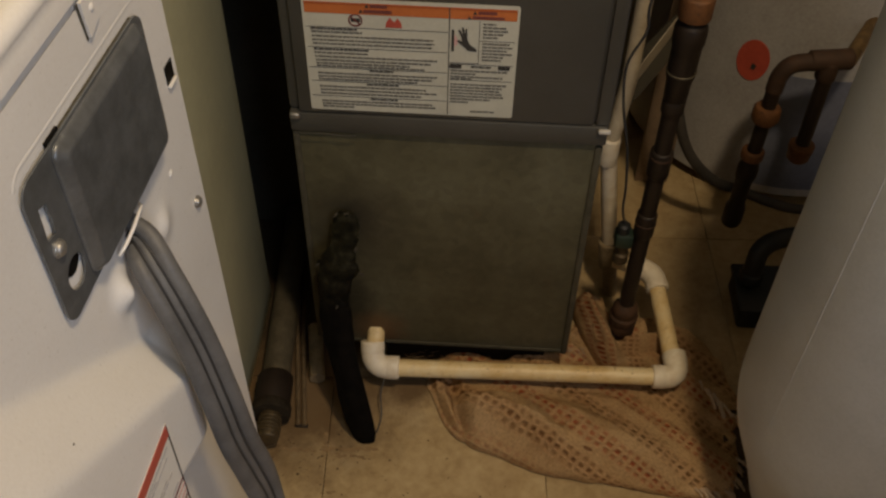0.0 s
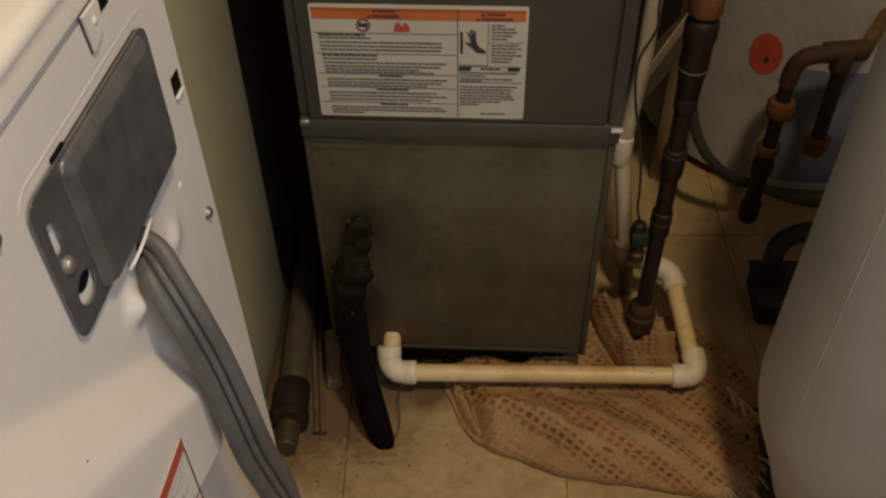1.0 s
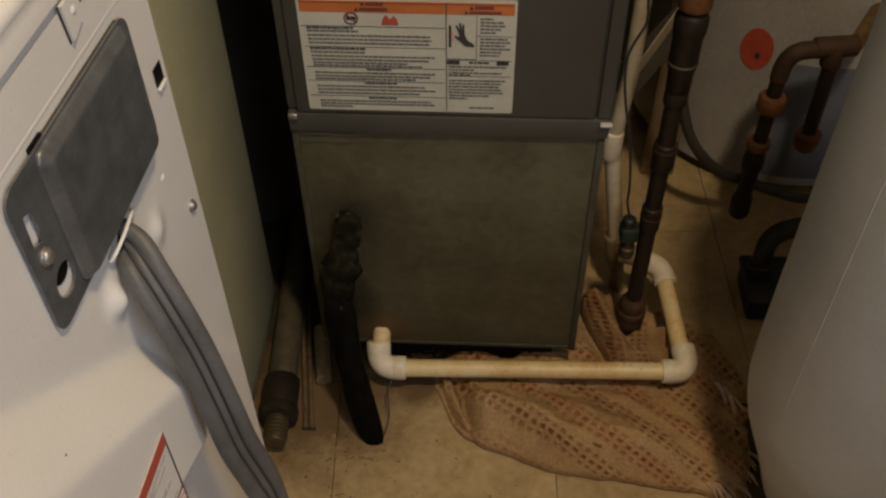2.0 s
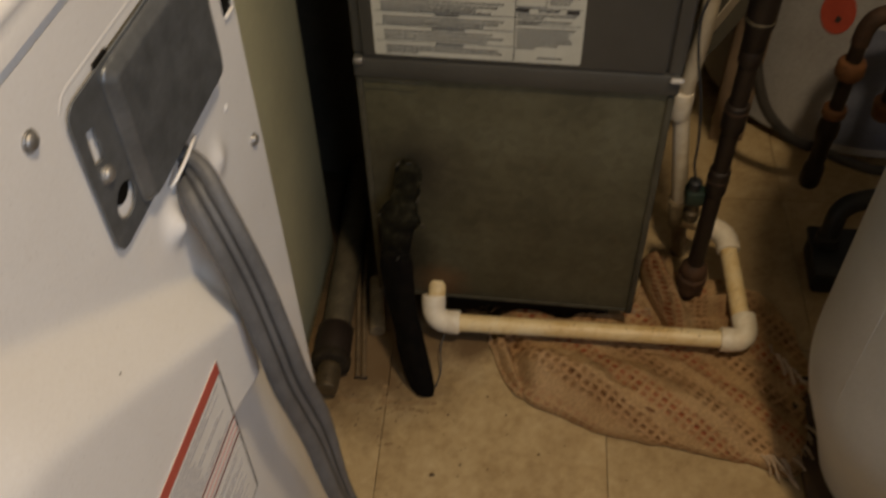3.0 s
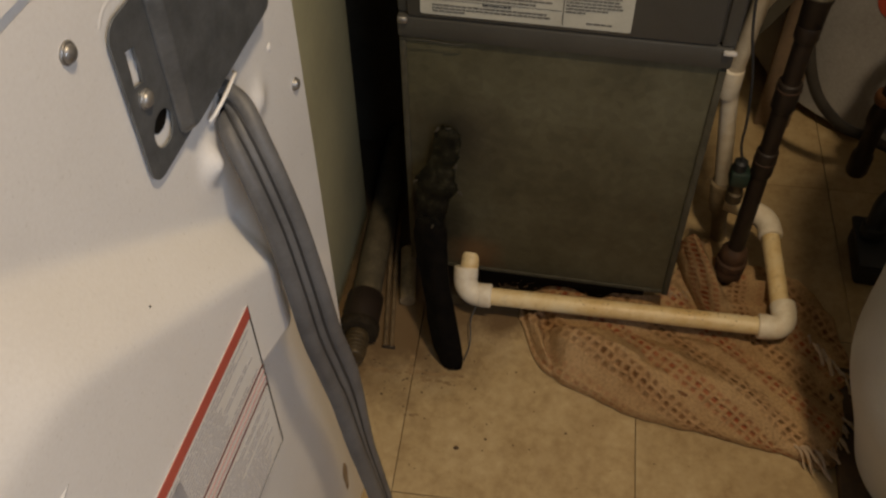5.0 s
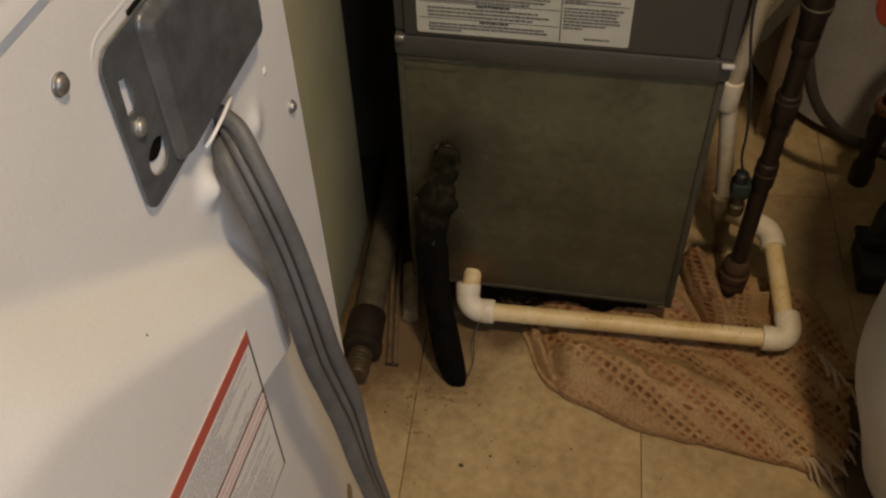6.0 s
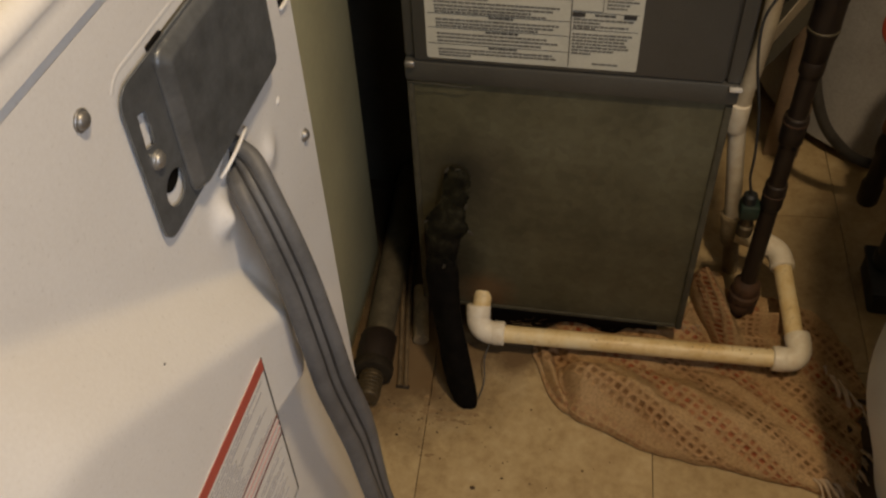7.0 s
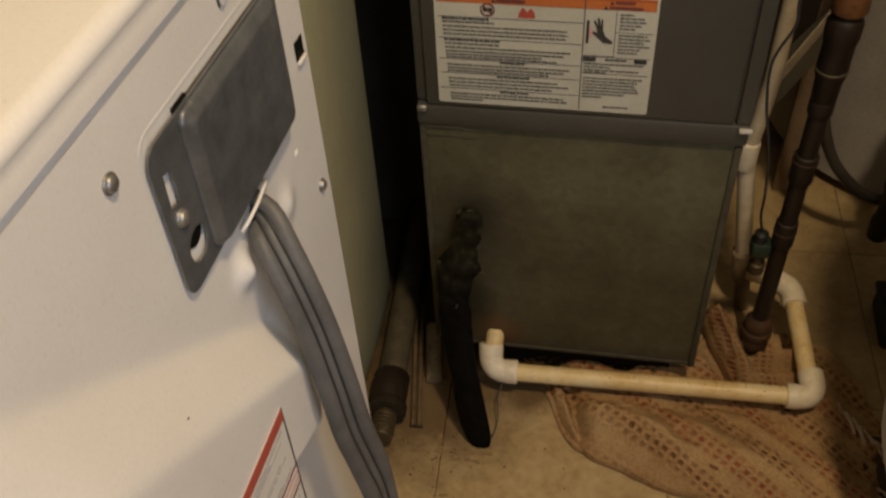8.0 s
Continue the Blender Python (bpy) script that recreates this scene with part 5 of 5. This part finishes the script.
def build_water_heater():
    x, y, R = 0.775, 0.678, 0.28
    h = thing("water_heater", pose(x, y, 0), label="grey-white cylindrical water heater standing on the floor", category="water heater")
    part("jacket", lathe([(0, 0.022), (R - 0.006, 0.022), (R, 0.028), (R, 0.10), (R, 1.38), (R - 0.02, 1.40), (0, 1.40)], 96), HEATER_PAINT, h, "dull grey-white enamel jacket")
    for a in (30, 150, 270):
        part("foot", lathe([(0, 0), (0.022, 0), (0.022, 0.023), (0, 0.023)], 14, ((R - 0.05) * math.cos(radians(a)), (R - 0.05) * math.sin(radians(a)), 0)), BLACK_METAL, h)

    def on(u, v, w):
        a = radians(-90) + u / R
        return Vector(((R + 0.0006 + w) * math.cos(a), (R + 0.0006 + w) * math.sin(a), v))

    def patch(outline, lift):
        return sheet(outline, [], lambda u, v, w: on(u, v, w + lift), 0.0005)

    bm = bmesh.new()
    rings = [[bm.verts.new(on(-0.137 + 0.76 * r * math.cos(k * math.pi / 16), 0.285 + 1.10 * r * math.sin(k * math.pi / 16), w)) for k in range(32)] for r, w in ((0.034, 0.0), (0.034, 0.0008), (0.024, 0.0008), (0.013, 0.0008), (0.003, 0.0008))]
    for a, b in zip(rings, rings[1:]):
        for k in range(32):
            bm.faces.new((a[k], a[(k + 1) % 32], b[(k + 1) % 32], b[k]))
    bm.faces.new(rings[-1])
    part("round_sticker", bm, RED_DOT, h, "round red-orange sticker")
    part("sticker_print", patch([(-0.138, 0.270), (-0.131, 0.269), (-0.129, 0.278), (-0.136, 0.281)], 0.0012), INK, h)
    bm = bmesh.new()
    cols = []
    for k in range(13):
        u = -0.080 + 0.105 * k / 12
        cols.append([bm.verts.new(on(u, v, w)) for v, w in ((0.045, 0.0), (0.045, 0.0008), (0.275, 0.0008), (0.275, 0.0))])
    for a, b in zip(cols, cols[1:]):
        for i in range(4):
            bm.faces.new((a[i], b[i], b[(i + 1) % 4], a[(i + 1) % 4]))
    bm.faces.new(cols[0])
    bm.faces.new(cols[-1][::-1])
    part("blue_label", bm, BLUE, h, "dark blue label")
    return h


def build_manifold():
    m = thing("water_pipes", label="rusty iron water pipes with a tee, elbow and unions", category="pipe")
    y = 0.30
    tee = Vector((0.706, y + 0.004, 0.376))
    r = 0.0110
    bend = spline([(0.643, y, 0.325), (0.645, y, 0.352), (0.656, y, 0.370), (0.678, y + 0.002, 0.375), tee], 6)
    part("elbow", tube(bend, r * 1.18, 18), RUST, m, "dark rusty elbow")
    part("tee", collar(tee + Vector((-0.026, 0, 0)), tee + Vector((0.036, 0.004, 0.004)), r * 1.40, 0.003), RUST, m, "rusty tee")
    part("tee_branch", collar(tee + Vector((0.004, 0, 0.004)), tee + Vector((0.004, 0, -0.030)), r * 1.38, 0.003), RUST, m)
    part("nipple", tube([tee + Vector((0.03, 0, 0.004)), tee + Vector((0.09, 0.10, 0.006)), tee + Vector((0.10, 0.16, 0.006))], r, 16), BRASS, m)
    part("drop", tube([(0.643, y, 0.335), (0.643, y, 0.19)], r, 18), IRON, m)
    part("union", lathe([(r, 0.296), (0.0185, 0.294), (0.0215, 0.287), (0.0215, 0.276), (0.0185, 0.268), (r, 0.264)], 10, (0.643, y, 0)), ORANGE_RUST, m, "orange-rusted union nut")
    part("ring", collar((0.642, y, 0.194), (0.642, y, 0.210), 0.0178, 0.002), ORANGE_RUST, m, "orange-rusted ring")
    part("lower_drop", lathe([(0, 0.052), (0.0145, 0.052), (0.0165, 0.058), (0.0165, 0.090), (0.013, 0.096), (0.0135, 0.150), (0.0165, 0.156), (0.0165, 0.176), (0.0125, 0.194)], 20, (0.642, y, 0)), IRON, m, "dark lower pipe end")
    part("branch_drop", tube([(0.711, y + 0.002, 0.35), (0.713, y + 0.002, 0.206)], r, 18), IRON, m)
    part("cap", lathe([(0, 0.194), (0.0135, 0.194), (0.0175, 0.199), (0.0180, 0.214), (0.0195, 0.216), (0.0195, 0.224), (r, 0.227)], 20, (0.713, y + 0.002, 0)), ORANGE_RUST, m, "orange-rusted cap")
    h = thing("grey_hose", label="grey flexible hose sagging behind the pipes", category="hose")
    pts = spline([(0.520, 0.33, 0.62), (0.500, 0.33, 0.36), (0.518, 0.32, 0.262), (0.548, 0.315, 0.186), (0.596, 0.315, 0.132), (0.648, 0.325, 0.102), (0.706, 0.325, 0.078), (0.760, 0.32, 0.070), (0.86, 0.30, 0.10)], 7)
    part("line", tube(pts, 0.0085, 14), HOSE, h)
    part("line", tube(spline([(0.520, 0.33, 0.62), (0.53, 0.36, 0.80), (0.56, 0.46, 1.0), (0.60, 0.62, 1.398)], 6), 0.0085, 14), HOSE, h)
    b = thing("diagonal_brace", label="cream painted sheet-metal strip set at a slant", category="bracket")
    p, q = Vector((0.425, 0.30, 0.300)), Vector((0.494, 0.30, 0.452))
    u = (q - p).normalized()
    out = [(-0.015, 0.0), (0.015, 0.0), (0.015, 0.012), (0.0135, 0.012), (0.0135, 0.0015), (-0.015, 0.0015)]
    part("strip", sweep([p - u * 0.10, q], out), CREAM_METAL, b)
    part("end_tab", box(0.486, 0.502, 0.292, 0.308, 0.446, 0.466, 0.002), STEEL, b, "bright end tab")
    k = thing("timber_offcut", label="grimy brown timber board standing upright beside the heater", category="board")
    part("board", box(0.502, 0.560, 0.447, 0.456, 0.0, 0.62, 0.002), TIMBER, k)
    # dark sheet drawn in for the shade beneath the slanted strip
    part("strip_shade", sheet([(0.382, 0.288), (0.486, 0.450), (0.500, 0.395), (0.452, 0.300), (0.405, 0.232), (0.385, 0.240)], [], lambda u, v, w: Vector((u, 0.306 + w, v)), 0.002), SHADE_DARK, b, "dark sheet standing for shade under the strip")
    return m


def build_pump():
    p = thing("condensate_pump", label="black plastic pump box with an elbow on the floor", category="pump")
    part("box", box(0.634, 0.745, 0.112, 0.205, 0.0, 0.040, 0.008, 3), BLACK_PLASTIC, p)
    part("lid", box(0.630, 0.749, 0.108, 0.209, 0.0405, 0.050, 0.004), BLACK_PLASTIC, p)
    pts = spline([(0.654, 0.172, 0.048), (0.654, 0.174, 0.085), (0.658, 0.180, 0.112), (0.678, 0.188, 0.126), (0.72, 0.198, 0.130), (0.80, 0.21, 0.130)], 6)
    part("elbow", tube(pts, 0.0150, 18), BLACK_PLASTIC, p, "dark plastic elbow pipe")
    part("hub", collar((0.654, 0.172, 0.050), (0.654, 0.173, 0.072), 0.0185, 0.002), BLACK_PLASTIC, p)
    return p


# ---- grit on the floor ----
def build_grit():
    bm = bmesh.new()
    rnd = random.Random(11)
    spots = [(0.104, -0.254, 0.0030), (0.140, -0.235, 0.0018), (0.243, -0.208, 0.0016), (0.115, -0.16, 0.0014), (0.02, -0.16, 0.0016), (-0.01, -0.19, 0.0018)]
    spots += [(rnd.gauss(0.03, 0.05), rnd.gauss(-0.15, 0.035), rnd.uniform(0.0005, 0.0014)) for _ in range(60)]
    spots += [(rnd.uniform(-0.05, 0.45), rnd.uniform(-0.40, -0.14), rnd.uniform(0.0004, 0.0011)) for _ in range(40)]
    for x, y, r in spots:
        got = bmesh.ops.create_icosphere(bm, subdivisions=1, radius=r)
        a = rnd.random() * 6
        for v in got["verts"]:
            q = v.co
            v.co = Vector((x + (q.x * math.cos(a) - q.y * math.sin(a)) * rnd.uniform(0.8, 1.6), y + q.x * math.sin(a) + q.y * math.cos(a), max(0, q.z * 0.6 + r * 0.4)))
    smear = bmesh.new()
    for x0, y0, x1, y1, count in ((0.016, -0.147, 0.094, -0.144, 46), (0.040, -0.157, 0.080, -0.158, 16), (0.020, -0.120, 0.025, -0.150, 14), (0.028, -0.215, 0.056, -0.213, 10), (-0.04, -0.150, 0.01, -0.152, 24)):
        for _ in range(count):
            f, r = rnd.random(), rnd.uniform(0.0008, 0.0026)
            x, y = x0 + (x1 - x0) * f, y0 + (y1 - y0) * f + rnd.gauss(0, 0.0016)
            got = bmesh.ops.create_icosphere(smear, subdivisions=1, radius=r)
            for v in got["verts"]:
                v.co = Vector((x + v.co.x * 2.2, y + v.co.y * 0.8, max(0.0, v.co.z * 0.12 + 0.0002)))
    tagged(new("floor_smear", mesh_of("floor_smear", smear, SMEAR)), "brown dirt smears dragged over the tiles", "dirt", kind="stuff")
    ob = new("floor_grit", mesh_of("floor_grit", bm, DIRT))
    return tagged(ob, "small dark crumbs of grit on the tiles", "grit", kind="stuff")


def build_pipe_specks():
    """Crumbs and fluff lying along the top of the drain pipe."""
    bm = bmesh.new()
    rnd = random.Random(8)
    a, b = Vector((0.088, -0.032, 0.043)), Vector((0.518, -0.026, 0.051))
    for k in range(34):
        f = rnd.choice((rnd.uniform(0.30, 0.92), rnd.gauss(0.42, 0.05), rnd.gauss(0.80, 0.06)))
        if not 0.15 < f < 0.90:
            continue
        p, w, r = a.lerp(b, f), rnd.gauss(0.1, 0.35), rnd.uniform(0.0004, 0.0012)
        c = p + Vector((0, 0.0126 * math.sin(w), 0.0126 * math.cos(w)))
        got = bmesh.ops.create_icosphere(bm, subdivisions=1, radius=r)
        long = rnd.uniform(0.8, 2.4)
        for v in got["verts"]:
            v.co = c + Vector((v.co.x * long, v.co.y, v.co.z * 0.6)) + 0.4 * r * noise.noise_vector(v.co * 900 + c * 50)
    ob = new("pipe_specks", mesh_of("pipe_specks", bm, SPECK))
    return tagged(ob, "brown crumbs and fluff lying along the drain pipe", "dirt", kind="stuff")


def build_lint():
    """Fuzzy grey lint caught along the base of the furnace."""
    bm = bmesh.new()
    rnd = random.Random(21)
    for k in range(90):
        x, y = rnd.uniform(0.12, 0.37), rnd.gauss(0.010, 0.008)
        z = 0.004 + rnd.random() * 0.016
        p = Vector((x, y, z))
        pts = [p]
        for _ in range(3):
            p = p + Vector((rnd.uniform(-1, 1), rnd.uniform(-1, 0.6), rnd.uniform(-0.2, 0.9))) * 0.006
            pts.append(p)
        tube(spline(pts, 2), 0.00035, 4, bm)
    ob = new("lint", mesh_of("lint", bm, LINT))
    return tagged(ob, "fuzzy grey-brown lint along the furnace base", "lint", kind="stuff")


FLOOR = build_setting()
build_furnace()
build_dryer()
build_cord()
build_drain()
build_gas_pipe()
build_wire()
build_towel()
build_fluff()
build_scrap()
build_tank()
build_water_heater()
build_manifold()
build_pump()
build_grit()
build_lint()
build_pipe_specks()


# ---- floor tiles, one object each ----
def build_tiles():
    size, gap = 0.305, 0.0009
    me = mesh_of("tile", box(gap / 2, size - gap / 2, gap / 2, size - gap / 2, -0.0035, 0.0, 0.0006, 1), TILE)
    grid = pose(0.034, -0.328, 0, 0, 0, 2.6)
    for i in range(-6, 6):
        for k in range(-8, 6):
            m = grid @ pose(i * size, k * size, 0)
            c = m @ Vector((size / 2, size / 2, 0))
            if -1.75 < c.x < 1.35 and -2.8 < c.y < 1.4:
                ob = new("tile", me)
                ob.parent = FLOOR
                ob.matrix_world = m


build_tiles()
